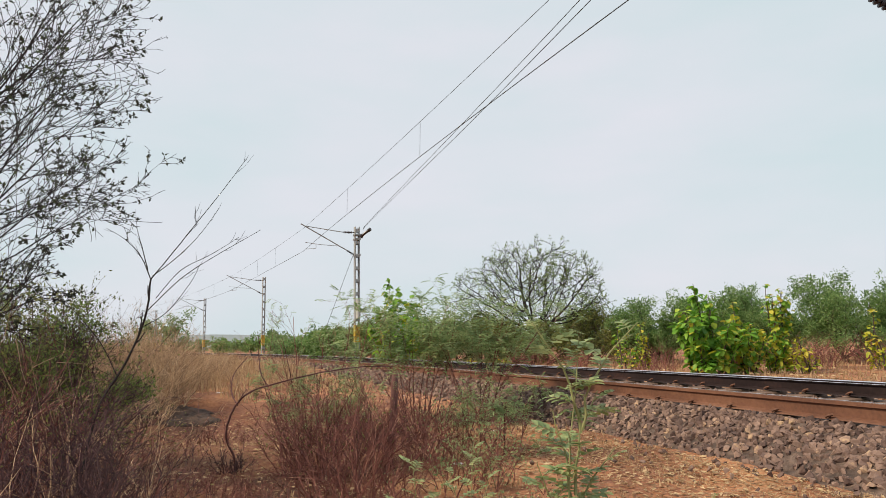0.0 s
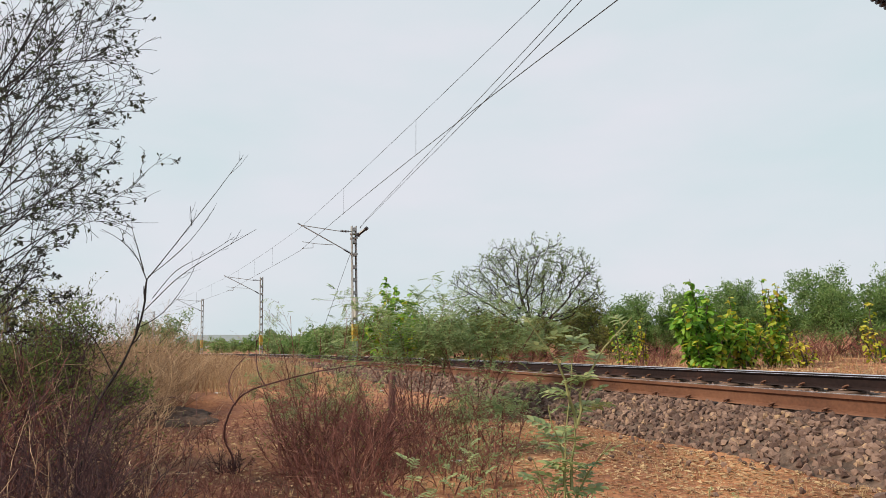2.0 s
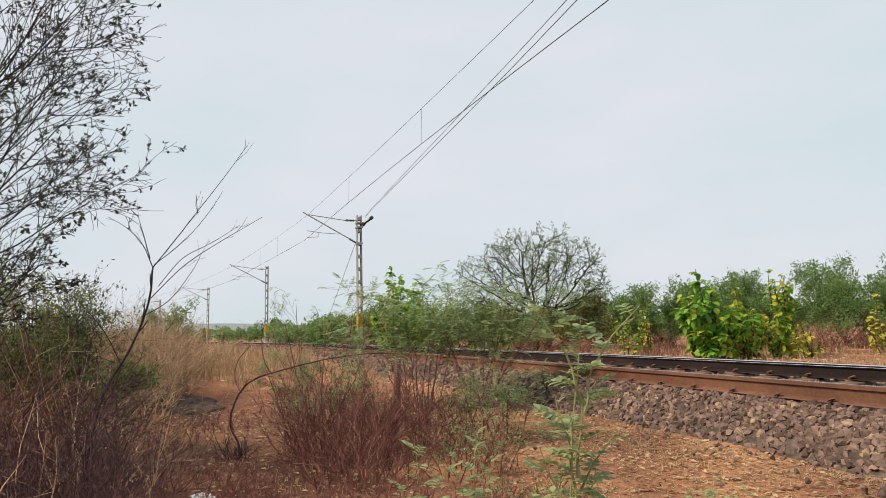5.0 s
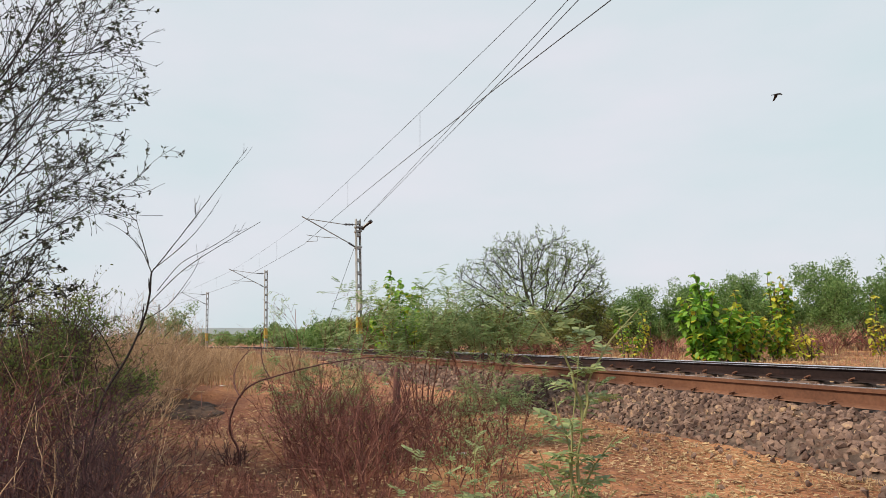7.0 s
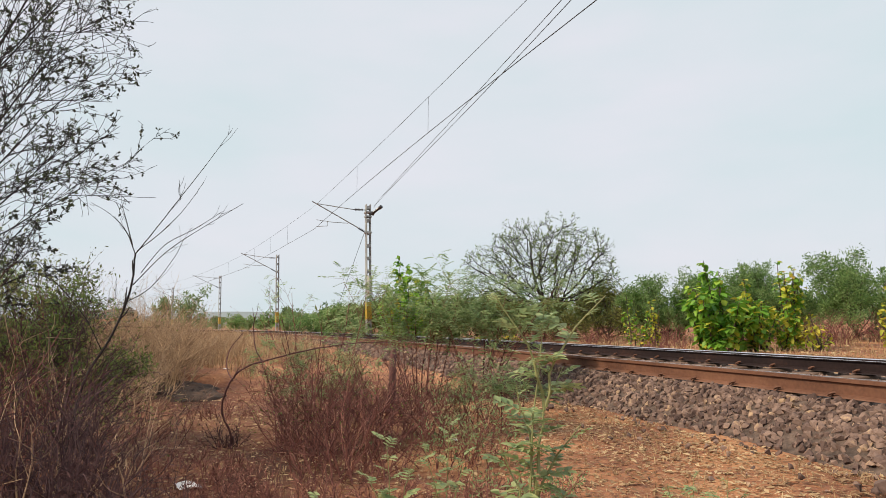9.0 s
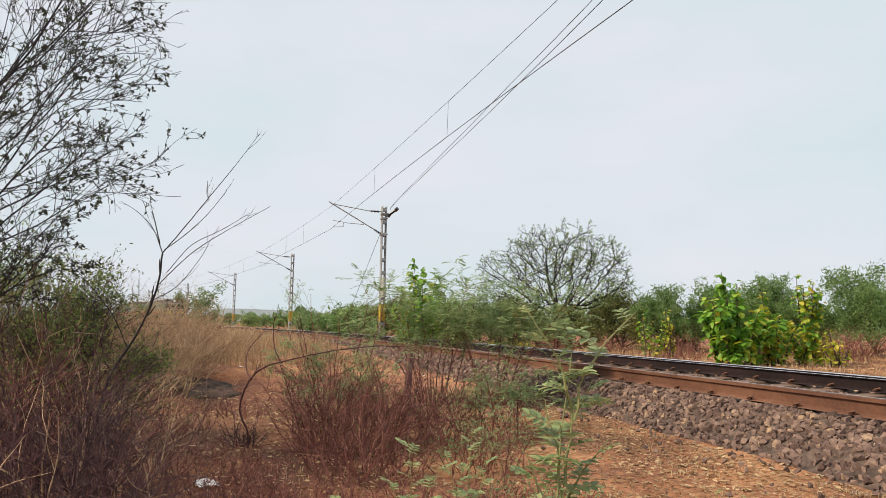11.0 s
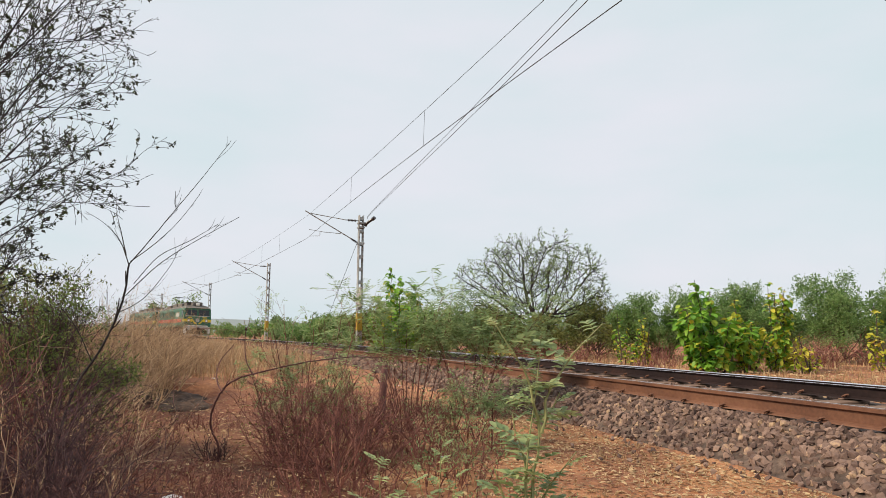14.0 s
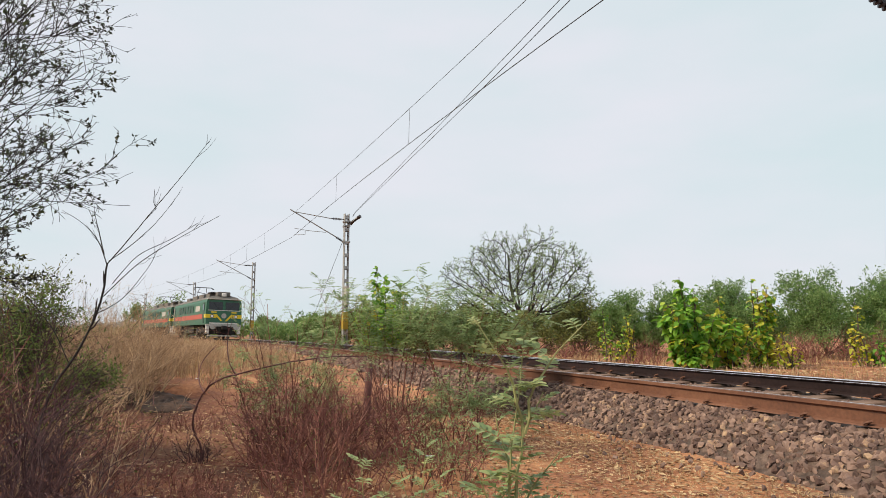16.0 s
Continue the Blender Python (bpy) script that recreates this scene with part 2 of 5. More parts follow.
dark_soil_and_shade(M_DIRT)
M_BALLAST = surface("ballast_bed", [(0.25, (0.035, 0.024, 0.02)), (0.5, (0.09, 0.062, 0.05)), (0.8, (0.18, 0.125, 0.10))], scale=9, fine=22, bump=1.0, rough=0.95, dist=0.05)
M_STONE = surface("ballast_stone", [(0.05, (0.065, 0.039, 0.033)), (0.3, (0.117, 0.074, 0.062)), (0.55, (0.170, 0.111, 0.089)), (0.8, (0.227, 0.151, 0.120)), (0.95, (0.378, 0.259, 0.163))], scale=2.5, fine=45, bump=0.35, spread=0.75, random_from="Island", rough=0.9)
M_STONE_ONE = surface("ballast_stone_single", [(0.05, (0.065, 0.039, 0.033)), (0.3, (0.117, 0.074, 0.062)), (0.55, (0.170, 0.111, 0.089)), (0.8, (0.227, 0.151, 0.120)), (0.95, (0.378, 0.259, 0.163))], scale=9, fine=45, bump=0.35, spread=0.75, random_from="Object", rough=0.9)
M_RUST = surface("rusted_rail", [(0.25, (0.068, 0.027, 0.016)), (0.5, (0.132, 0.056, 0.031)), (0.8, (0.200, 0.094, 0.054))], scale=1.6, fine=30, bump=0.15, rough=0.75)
M_RAILWEB = surface("dark_rail_web", [(0.25, (0.011, 0.007, 0.008)), (0.55, (0.025, 0.016, 0.016)), (0.85, (0.065, 0.030, 0.023))], scale=1.3, fine=24, bump=0.15, rough=0.62)
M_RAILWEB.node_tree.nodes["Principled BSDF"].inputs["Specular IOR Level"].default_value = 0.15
M_RAILHEAD = surface("polished_rail_head", [(0.2, (0.66, 0.66, 0.70)), (0.8, (0.86, 0.86, 0.90))], scale=2, fine=60, bump=0.02, rough=0.3, metal=1.0)
M_CONCRETE = surface("sleeper_concrete", [(0.25, (0.08, 0.05, 0.036)), (0.5, (0.15, 0.095, 0.07)), (0.8, (0.21, 0.145, 0.11))], scale=3, fine=30, bump=0.3, rough=0.9)
M_STEEL = surface("galvanised_steel", [(0.25, (0.221, 0.227, 0.227)), (0.5, (0.338, 0.351, 0.351)), (0.8, (0.468, 0.481, 0.468))], scale=2, fine=20, bump=0.08, rough=0.6, metal=0.35)
M_WIRE = plain("weathered_copper_wire", (0.05, 0.05, 0.055), 0.6, 0.4)
M_INSUL = plain("brown_glazed_porcelain", (0.025, 0.018, 0.02), 0.3)
M_GREYPAINT = plain("pale_grey_paint", (0.5, 0.5, 0.47), 0.6)
M_YELLOWBAND = plain("worn_yellow_paint", (0.5, 0.33, 0.04), 0.6)
# Near-black bark: the backlit look against the sky is put into the colour.
M_DARKBARK = surface("backlit_dark_bark", [(0.25, (0.009, 0.006, 0.006)), (0.55, (0.018, 0.013, 0.013)), (0.85, (0.038, 0.027, 0.025))], scale=6, fine=50, bump=0.3, rough=0.9)
M_BARK = surface("grey_brown_bark", [(0.25, (0.045, 0.032, 0.026)), (0.55, (0.10, 0.075, 0.058)), (0.8, (0.17, 0.13, 0.10))], scale=8, fine=50, bump=0.4, rough=0.9)
M_TWIG = surface("dark_dry_twig", [(0.2, (0.027, 0.014, 0.017)), (0.5, (0.069, 0.034, 0.038)), (0.85, (0.163, 0.080, 0.078))], scale=3, fine=40, bump=0.2, rough=0.9, spread=0.5, random_from="Island")
M_REDTWIG = surface("reddish_dry_stem", [(0.15, (0.064, 0.022, 0.020)), (0.45, (0.154, 0.056, 0.046)), (0.75, (0.256, 0.108, 0.083)), (0.97, (0.538, 0.302, 0.209))], scale=3, fine=40, bump=0.2, rough=0.9, spread=0.7, random_from="Island")
M_STRAW = foliage("dry_straw", [(0.15, (0.206, 0.119, 0.062)), (0.45, (0.362, 0.244, 0.134)), (0.75, (0.531, 0.393, 0.228)), (0.95, (0.700, 0.571, 0.352))], rough=0.8, glow=0.25)
M_DRYWOOD = surface("purple_brown_dry_wood", [(0.25, (0.055, 0.024, 0.024)), (0.55, (0.125, 0.055, 0.052)), (0.85, (0.21, 0.11, 0.095))], scale=5, fine=45, bump=0.4, rough=0.9)
M_PALETWIG = surface("pale_dry_twig", [(0.2, (0.218, 0.144, 0.089)), (0.6, (0.434, 0.293, 0.176)), (0.9, (0.612, 0.443, 0.281))], scale=3, fine=40, bump=0.2, rough=0.9, spread=0.95, random_from="Island")
M_ACACIA = foliage("acacia_leaf", [(0.15, (0.069, 0.120, 0.028)), (0.5, (0.161, 0.240, 0.055)), (0.85, (0.287, 0.372, 0.099))])
M_HEDGE = foliage("hedge_leaf", [(0.15, (0.069, 0.144, 0.043)), (0.5, (0.169, 0.288, 0.086)), (0.85, (0.307, 0.432, 0.158))], glow=0.55)
M_TEAK = foliage("broad_green_leaf", [(0.1, (0.058, 0.171, 0.022)), (0.45, (0.142, 0.340, 0.036)), (0.75, (0.311, 0.511, 0.058)), (0.95, (0.544, 0.597, 0.086))], glow=0.4)
M_TEAKDRY = foliage("yellowing_broad_leaf", [(0.1, (0.200, 0.300, 0.022)), (0.45, (0.450, 0.480, 0.044)), (0.75, (0.625, 0.504, 0.066)), (0.95, (0.525, 0.240, 0.077))], glow=0.4)
M_SENNA = foliage("pale_green_leaflet", [(0.1, (0.155, 0.232, 0.109)), (0.5, (0.286, 0.373, 0.177)), (0.9, (0.476, 0.505, 0.231))], glow=0.4, scale=6)
M_SENNASTEM = plain("green_stem", (0.26, 0.27, 0.11), 0.6)
# Leaf colour darkened to stand in for a silhouette against bright sky.
M_DARKLEAF = foliage("backlit_small_leaf", [(0.15, (0.012, 0.017, 0.008)), (0.55, (0.026, 0.036, 0.014)), (0.9, (0.07, 0.10, 0.022))], glow=0.15)
M_OLIVE = foliage("olive_thicket_leaf", [(0.15, (0.060, 0.077, 0.023)), (0.5, (0.159, 0.180, 0.048)), (0.9, (0.305, 0.309, 0.089))])
M_PROSOPIS = foliage("feathery_green_leaf", [(0.15, (0.130, 0.211, 0.090)), (0.5, (0.274, 0.380, 0.170)), (0.9, (0.480, 0.547, 0.268))], glow=0.6)
M_FARGREEN = foliage("far_green_leaf", [(0.15, (0.101, 0.172, 0.065)), (0.5, (0.187, 0.290, 0.108)), (0.9, (0.302, 0.386, 0.173))])
# Distance haze is painted into the hills' blue-grey base colour.
M_HAZE = surface("haze_painted_hill", [(0.3, (0.187, 0.225, 0.237)), (0.7, (0.225, 0.256, 0.268))], scale=0.01, fine=0.05, bump=0)


# ---- ground ----
def build_ground():
    def axis(n, fine, reach):
        out = []
        for i in range(-n, n + 1):
            t = i / n
            out.append(fine * n * t * 0.55 + math.copysign(reach * abs(t) ** 7, t))
        return out
    xs = [v + 0.0 for v in axis(95, 0.22, 3800)]
    ys = [v + 9.0 for v in axis(110, 0.22, 3800)]
    vs = [(x, y, ground_z(x, y)) for y in ys for x in xs]
    w = len(xs)
    fs = [(j * w + i, j * w + i + 1, (j + 1) * w + i + 1, (j + 1) * w + i) for j in range(len(ys) - 1) for i in range(w - 1)]
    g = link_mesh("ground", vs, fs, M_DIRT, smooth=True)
    tagged(g, "dry reddish-brown earth with thin litter beside the track", "ground", kind="structure")


build_ground()


# ---- track ----
def sweep(profile, s0, s1, ds, closed=True):
    """A profile of (across, up) carried along the track."""
    vs, fs, n = [], [], len(profile)
    k = int((s1 - s0) / ds)
    for i in range(k + 1):
        s = s0 + (s1 - s0) * i / k
        vs += [tuple(arc(s, o, z)) for o, z in profile]
    for i in range(k):
        for j in range(n if closed else n - 1):
            a, b = i * n + j, i * n + (j + 1) % n
            fs.append((a, b, b + n, a + n))
    if closed:
        fs.append(tuple(range(n)))
        fs.append(tuple(k * n + j for j in range(n))[::-1])
    return vs, fs


S0, S1 = -16.0, 270.0
bed = [(-1.95, 0.34), (-1.66, 0.44), (-1.4, 0.61), (-1.06, 0.785), (-0.7, 0.80), (0.0, 0.80), (0.7, 0.84), (1.2, 0.83), (1.75, 0.66), (2.2, 0.5)]
vs, fs = sweep(bed, S0, S1, 1.0, closed=False)
ballast_bed = link_mesh("ballast_bed", vs, fs, M_BALLAST)
tagged(ballast_bed, "low bed of brown crushed stone under the rails", "ballast", kind="structure")


def rail_profile(off, z):
    p = [(-.036, 0), (.036, 0), (.036, -.033), (.012, -.045), (.010, -.137), (.070, -.155), (.075, -.166), (-.075, -.166), (-.070, -.155), (-.010, -.137), (-.012, -.045), (-.036, -.033)]
    return [(off + a, z + b) for a, b in p]


track = tagged(new("railway_track"), "curved single railway track of rusty rails on concrete sleepers", "railway track", kind="structure")
for off, z, mat, label in ((-GAUGE / 2 - .036, RAIL, M_RUST, "rust-brown steel rail"), (GAUGE / 2 + .036, RAIL + CANT, M_RAILWEB, "dark steel rail with a polished head")):
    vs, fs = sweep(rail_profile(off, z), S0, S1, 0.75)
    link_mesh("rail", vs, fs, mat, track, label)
    head = [(off - .0390, z - .022), (off - .0362, z - .022), (off - .030, z + .001), (off + .034, z + .001), (off + .034, z + .006), (off + .015, z + .006), (off - .020, z + .003)] if off > 0 else [(off + .012, z + .001), (off + .034, z + .001), (off + .034, z + .003), (off + .012, z + .003)]
    vs, fs = sweep(head, S0, S1, 0.75)
    link_mesh("rail_head", vs, fs, M_RAILHEAD, track, "bright worn running strip")


def sleeper_mesh():
    bm = bmesh.new()
    box(bm, -1.02, 1.02, -0.125, 0.125, -0.2, 0, 0.02)
    me = bpy.data.meshes.new("sleeper")
    bm.to_mesh(me)
    bm.free()
    me.materials.append(M_CONCRETE)
    return me


def clip_mesh():
    """A bent steel spring clip beside the rail foot."""
    vs, fs = [], []
    pts = [Vector((0.02 * math.cos(a), 0.03 * math.cos(a * 2), 0.010 + 0.034 * math.sin(a))) for a in [math.pi * 0.125 * i for i in range(9)]]
    tube(vs, fs, pts, [0.012] * len(pts), 5)
    me = bpy.data.meshes.new("rail_clip")
    me.from_pydata(vs, [], fs)
    me.materials.append(M_RUST)
    return me


SLEEPER, CLIP = sleeper_mesh(), clip_mesh()
tilt = math.degrees(math.atan2(CANT, GAUGE))
rng = random.Random(5)
for i in range(120):
    s = -8.0 + i * 0.6
    ob = new("sleeper", SLEEPER)
    ob.parent = track
    ob.matrix_local = Matrix.Translation(arc(s, 0, RAIL - 0.182 + CANT / 2)) @ pose(0, 0, 0, 0, -tilt, heading(s) + rng.uniform(-.4, .4))
    if s < 26:
        for off, zz in ((-GAUGE / 2 - .036, 0), (GAUGE / 2 + .036, CANT)):
            for sg in (-1, 1):
                c = new("rail_clip", CLIP)
                c.parent = track
                c.matrix_local = Matrix.Translation(arc(s, off + sg * 0.078, RAIL - 0.162 + zz)) @ pose(0, 0, 0, 0, 0, heading(s) + (0 if sg < 0 else 180))


# ---- overhead line ----
MASTS = [(6.83, 4.3, 7.16), (36.12, 2.88, 7.23), (62.85, 3.01, 7.06), (91.7, 3.19, 7.1), (121.0, 3.1, 7.1)]
CONTACT = [(6.83, 0.1, 7.0), (36.9, 0.0, 6.83), (63.2, -0.05, 6.70), (92.0, 0.0, 6.68), (121.0, 0, 6.68)]
MESSENGER = [(6.83, 0.15, 8.36), (36.9, 0.0, 8.13), (63.2, -0.05, 8.0), (92.0, 0.0, 8.0), (121.0, 0, 8.0)]


def mast(i):
    s, off, h = MASTS[i]
    base = arc(s, off, 0.55)
    top = RAIL + h
    th = new("overhead_line_mast")
    th.matrix_basis = Matrix.Translation(base) @ pose(0, 0, 0, 0, 0, heading(s))
    H = top - 0.55
    hw, hd = 0.13, 0.15
    for sx in (-1, 1):
        bm = bmesh.new()
        # a rolled channel: web and two flanges
        box(bm, sx * hw - 0.006, sx * hw + 0.006, -hd, hd, 0, H)
        for sy in (-1, 1):
            box(bm, min(sx * hw, sx * (hw - 0.035)), max(sx * hw, sx * (hw - 0.035)), sy * hd - 0.006, sy * hd + 0.006, 0, H)
        part("channel", bm, M_STEEL, th, "grey steel channel upright")
    k = int(H / 0.72)
    for j in range(k + 1):
        z = 0.3 + j * (H - 0.5) / k
        for sy in (-1, 1):
            bm = bmesh.new()
            box(bm, -hw, hw, sy * (hd + 0.010) - 0.004, sy * (hd + 0.010) + 0.004, z - 0.09, z + 0.09)
            part("batten_plate", bm, M_STEEL, th)
    bm = bmesh.new()
    box(bm, -0.35, 0.35, -0.35, 0.35, -0.6, 0.12, 0.03)
    part("footing", bm, M_CONCRETE, th, "concrete footing")
    bm = bmesh.new()
    box(bm, -hw - 0.012, hw + 0.012, -hd - 0.02, hd + 0.02, 1.2, 2.15)
    part("painted_band", bm, M_YELLOWBAND, th, "worn yellow painted band")
    if i == 1:
        bm = bmesh.new()
        rod(bm, (-0.02, -hd - 0.16, 2.5), (-0.02, -hd - 0.16, 3.6), 0.13, sides=16)
        part("weight_drum", bm, M_GREYPAINT, th, "pale grey cylindrical balance-weight casing", smooth=False)
    # arm: in the mast's own space the track lies towards -x
    lo, hi = (6.60, 6.62, 6.45, 6.45, 6.45)[i] - 0.55, top - 0.32 - 0.55
    cm, mm = MESSENGER[i], CONTACT[i]
    reach = off - cm[1]
    zt = cm[2] - 0.55
    bm = bmesh.new()
    rod(bm, (-hw - 0.45, 0, lo + 0.26), (-reach - 0.30, 0, zt + 0.12), 0.032)
    bracket = part("bracket_tube", bm, M_STEEL, th, "sloping steel bracket tube")
    bm = bmesh.new()
    rod(bm, (-hw - 0.75, 0, hi), (-reach, 0, zt), 0.024)
    stay = part("stay_tube", bm, M_STEEL, th)
    shift = 0.35 if i == 0 else 0.0
    for z, x0, x1 in ((lo, hw, hw + 0.5 + shift), (hi, hw, hw + 0.75)):
        bm = bmesh.new()
        up = 0.28 if z == lo else 0.0
        a, b = Vector((-x0, 0, z)), Vector((-x1, 0, z + up))
        rod(bm, a, b, 0.025)
        for q in range(6):
            c = a.lerp(b, 0.25 + 0.11 * q + shift * 0.1)
            rod(bm, c, c + (b - a).normalized() * 0.03, 0.075 if i else 0.085, 0.05, 12)
        part("insulator", bm, M_INSUL, bracket if z == lo else stay, "dark ribbed porcelain insulator")
    zr = mm[2] + 0.28 - 0.55
    k = (zr - lo - 0.26) / (zt - lo)
    xr = -hw - 0.45 + (-reach + hw + 0.45) * min(0.6, max(0.25, k))
    bm = bmesh.new()
    rod(bm, (xr, 0, zr), (-reach + 0.75, 0, zr + 0.03), 0.017)
    rod(bm, (-reach + 0.75, 0, zr + 0.03), (-reach - 0.05, 0, zr + 0.12), 0.015)
    rod(bm, (-reach + 0.55, 0, zr + 0.03), (-reach + 0.55, 0, zr - 0.2), 0.013)
    rod(bm, (-reach + 0.55, 0, zr - 0.2), (-reach - 0.05, 0, mm[2] - 0.55 + 0.03), 0.015)
    part("registration_arm", bm, M_STEEL, th, "thin bent registration arm")
    if i == 1:
        bm = bmesh.new()
        rod(bm, (hw, 0, H - 0.55), (hw + 0.30, -0.9, H - 0.3), 0.02)
        for q in range(7):
            c = Vector((hw + 0.1, -0.3, H - 0.5)).lerp(Vector((hw + 0.30, -0.9, H - 0.3)), q / 7)
            rod(bm, c, c + Vector((0.01, -0.04, 0.01)), 0.08, 0.05, 12)
        part("anchor_insulator", bm, M_INSUL, th, "dark anchor insulator string")
        bm = bmesh.new()
        rod(bm, (hw + 0.28, -0.86, H - 0.32), (hw + 0.36, -0.98, H - 0.24), 0.10, sides=16)
        part("tension_pulley", bm, M_INSUL, th, "dark round tensioning pulley")
        bm = bmesh.new()
        rod(bm, (hw + 0.05, -0.2, H - 0.62), (hw + 0.12, -0.3, H - 0.46), 0.09, sides=16)
        part("tension_pulley", bm, M_INSUL, th, "dark round tensioning pulley")
        for z in (H - 0.45, H - 0.7, lo):
            bm = bmesh.new()
            box(bm, -hw - 0.05, hw + 0.05, -hd - 0.04, hd + 0.04, z - 0.05, z + 0.05, 0.01)
            part("clamp", bm, M_STEEL, th)
        bm = bmesh.new()
        rod(bm, (-0.1, 0.16, H - 1.4), (-0.75, 7.0, 0.1), 0.012)
        part("guy_rope", bm, M_WIRE, th, "thin steel guy rope")
    text = ["grey steel lattice mast beyond the rails", "grey steel lattice mast with bracket arm and weight casing", "grey steel lattice mast with bracket arm, farther along the curve", "small distant steel lattice mast with bracket arm", "small distant steel lattice mast with bracket arm"][i]
    return tagged(th, text, "railway mast", "masts along the track")


for i in range(5):
    mast(i)


def wire(name, pts, r, label):
    vs, fs = [], []
    tube(vs, fs, pts, [r] * len(pts), 6)
    ob = link_mesh(name, vs, fs, M_WIRE)
    return tagged(ob, label, "wire", "overhead wires")


def span(a, b, sag, n=24):
    out = []
    for i in range(n + 1):
        t = i / n
        p = arc(a[0], a[1], a[2]).lerp(arc(b[0], b[1], b[2]), t)
        p.z -= 4 * sag * t * (1 - t)
        out.append(p)
    return out


cpts, mpts = [], []
for j, (lst, pts, sag) in enumerate(((CONTACT, cpts, 0.0), (MESSENGER, mpts, 0.0))):
    chain = [(-24.0, 0.3, lst[0][2])] + lst
    for k in range(len(chain) - 1):
        seg = span(chain[k], chain[k + 1], -0.16 if (j == 0 and k == 1) else (0.1 if j else 0.02))
        pts += seg if not pts else seg[1:]
wire("contact_wire", cpts, 0.0105, "dark copper contact wire hung above the track")
wire("messenger_wire", mpts, 0.007, "dark messenger wire carrying the contact wire")
for z1, z2, r, nm in ((8.28, 8.4, 0.0085, "anchored_wire"), (8.06, 7.6, 0.0095, "anchored_wire")):
    pts = []
    a = arc(35.3, 3.0, 7.98 if z1 > 8.2 else 7.93)
    for i in range(40):
        t = i / 39
        s = 35.3 - t * 61.3
        off = 2.7 - (36.5 - s) / 33 * 2.7 if s > 3.5 else 0.0
        lin = 7.98 + (z1 - 7.98) * min(1.0, t / 0.30)
        if t > 0.40:
            lin = z1 + (z2 - z1) * (t - 0.40) / 0.6
        p = arc(s, off, lin)
        if i < 8:
            p = a.lerp(p, i / 8)
        pts.append(p)
    wire(nm, pts, r, "dark wire running to its anchor on the mast")


def dropper(s):
    def at_s(pts):
        for p, q in zip(pts, pts[1:]):
            sp, sq = across(p.x, p.y)[0], across(q.x, q.y)[0]
            if sp <= s <= sq:
                return p.lerp(q, (s - sp) / (sq - sp))
    a, b = at_s(mpts), at_s(cpts)
    ob = wire("dropper", [a.copy(), a.lerp(b, 0.5), b.copy()], 0.005, "thin dropper between messenger and contact wire")
    return ob


for s in (8.4, 18.1, 26.9, 44.0, 50.0, 57.0, 70.0, 78.0, 86.0):
    dropper(s)


# ---- plants ----
def plant(name, label, category, group=""):
    return tagged(new(name), label, category, group)


def twigs_mesh(name, out, material, parent, label="", sides=(5, 4, 3, 3, 3)):
    vs, fs = [], []
    for pts, radii, level in out:
        tube(vs, fs, pts, radii, sides[min(level, 4)])
    return link_mesh(name, vs, fs, material, parent, label)


def wild_tree(seed, x, y, height, spread, leafs, mat, name="acacia_tree", label="", leaf_len=0.10, leaf_w=0.035, trunk=0.09, limbs=7, dense=1.0, flat=0.5, low=0.25, group="trees beyond the track", bark=None, start=0.12, lift=0.05, z0=None, ratio=0.46):
    """A spreading thorn tree: several limbs from a short trunk, ever finer twigs, many small leaves."""
    rng = random.Random(seed)
    spread, height = spread * 1.22, height * 1.1
    base = Vector((x, y, (ground_z(x, y) if z0 is None else z0) - 0.03))
    th = plant(name, label, "tree" if height > 2.5 else "shrub", group)
    th.matrix_basis = Matrix.Translation(base)
    out, tips = [], []
    spec = [dict(wander=0.16, lift=lift, count=int(7 * dense), angle=42, ratio=ratio, n=6, **{"from": 0.25}),
            dict(wander=0.2, lift=0.04, count=int(6 * dense), angle=45, ratio=0.55, n=5, **{"from": 0.2}),
            dict(wander=0.25, lift=0.02, count=4, angle=45, ratio=0.6, n=4),
            dict(wander=0.3, lift=0.0, count=0, angle=40, ratio=0.5, n=3)]
    hub = Vector((0, 0, height * start))
    out.append(([Vector((0, 0, 0)), Vector((rng.uniform(-.04, .04) * height, 0, height * start * 0.6)), hub], [trunk, trunk * 0.8, trunk * 0.7], 0))
    for i in range(limbs):
        a = i * 2.4 + rng.uniform(-.4, .4)
        e = radians(8 + 78 * ((i * 0.618 + rng.uniform(0, .15)) % 1.0) ** (0.8 if low < 0 else 0.65))
        reach = 1 / math.sqrt((math.cos(e) / spread) ** 2 + (math.sin(e) / (height * (1 - start * .7))) ** 2) * rng.uniform(.86, 1.04)
        d = Vector((math.cos(a) * math.cos(e), math.sin(a) * math.cos(e), math.sin(e)))
        grow(rng, hub * rng.uniform(0.6, 1.0), d, reach * 0.84, trunk * 0.4, 0, spec, out, tips)
    twigs_mesh("trunk", out, bark or M_BARK, th)
    vs, fs = [], []
    for i in range(leafs):
        p, d, lv = tips[rng.randrange(len(tips))]
        q = p + rand_dir(rng) * leaf_len * 0.9
        leaf(vs, fs, q, (d + rand_dir(rng) * 1.1), rand_dir(rng), leaf_len * rng.uniform(.6, 1.3), leaf_w * rng.uniform(.6, 1.3))
    tagged(link_mesh("crown", vs, fs, mat, th), kind="stuff")
    return th


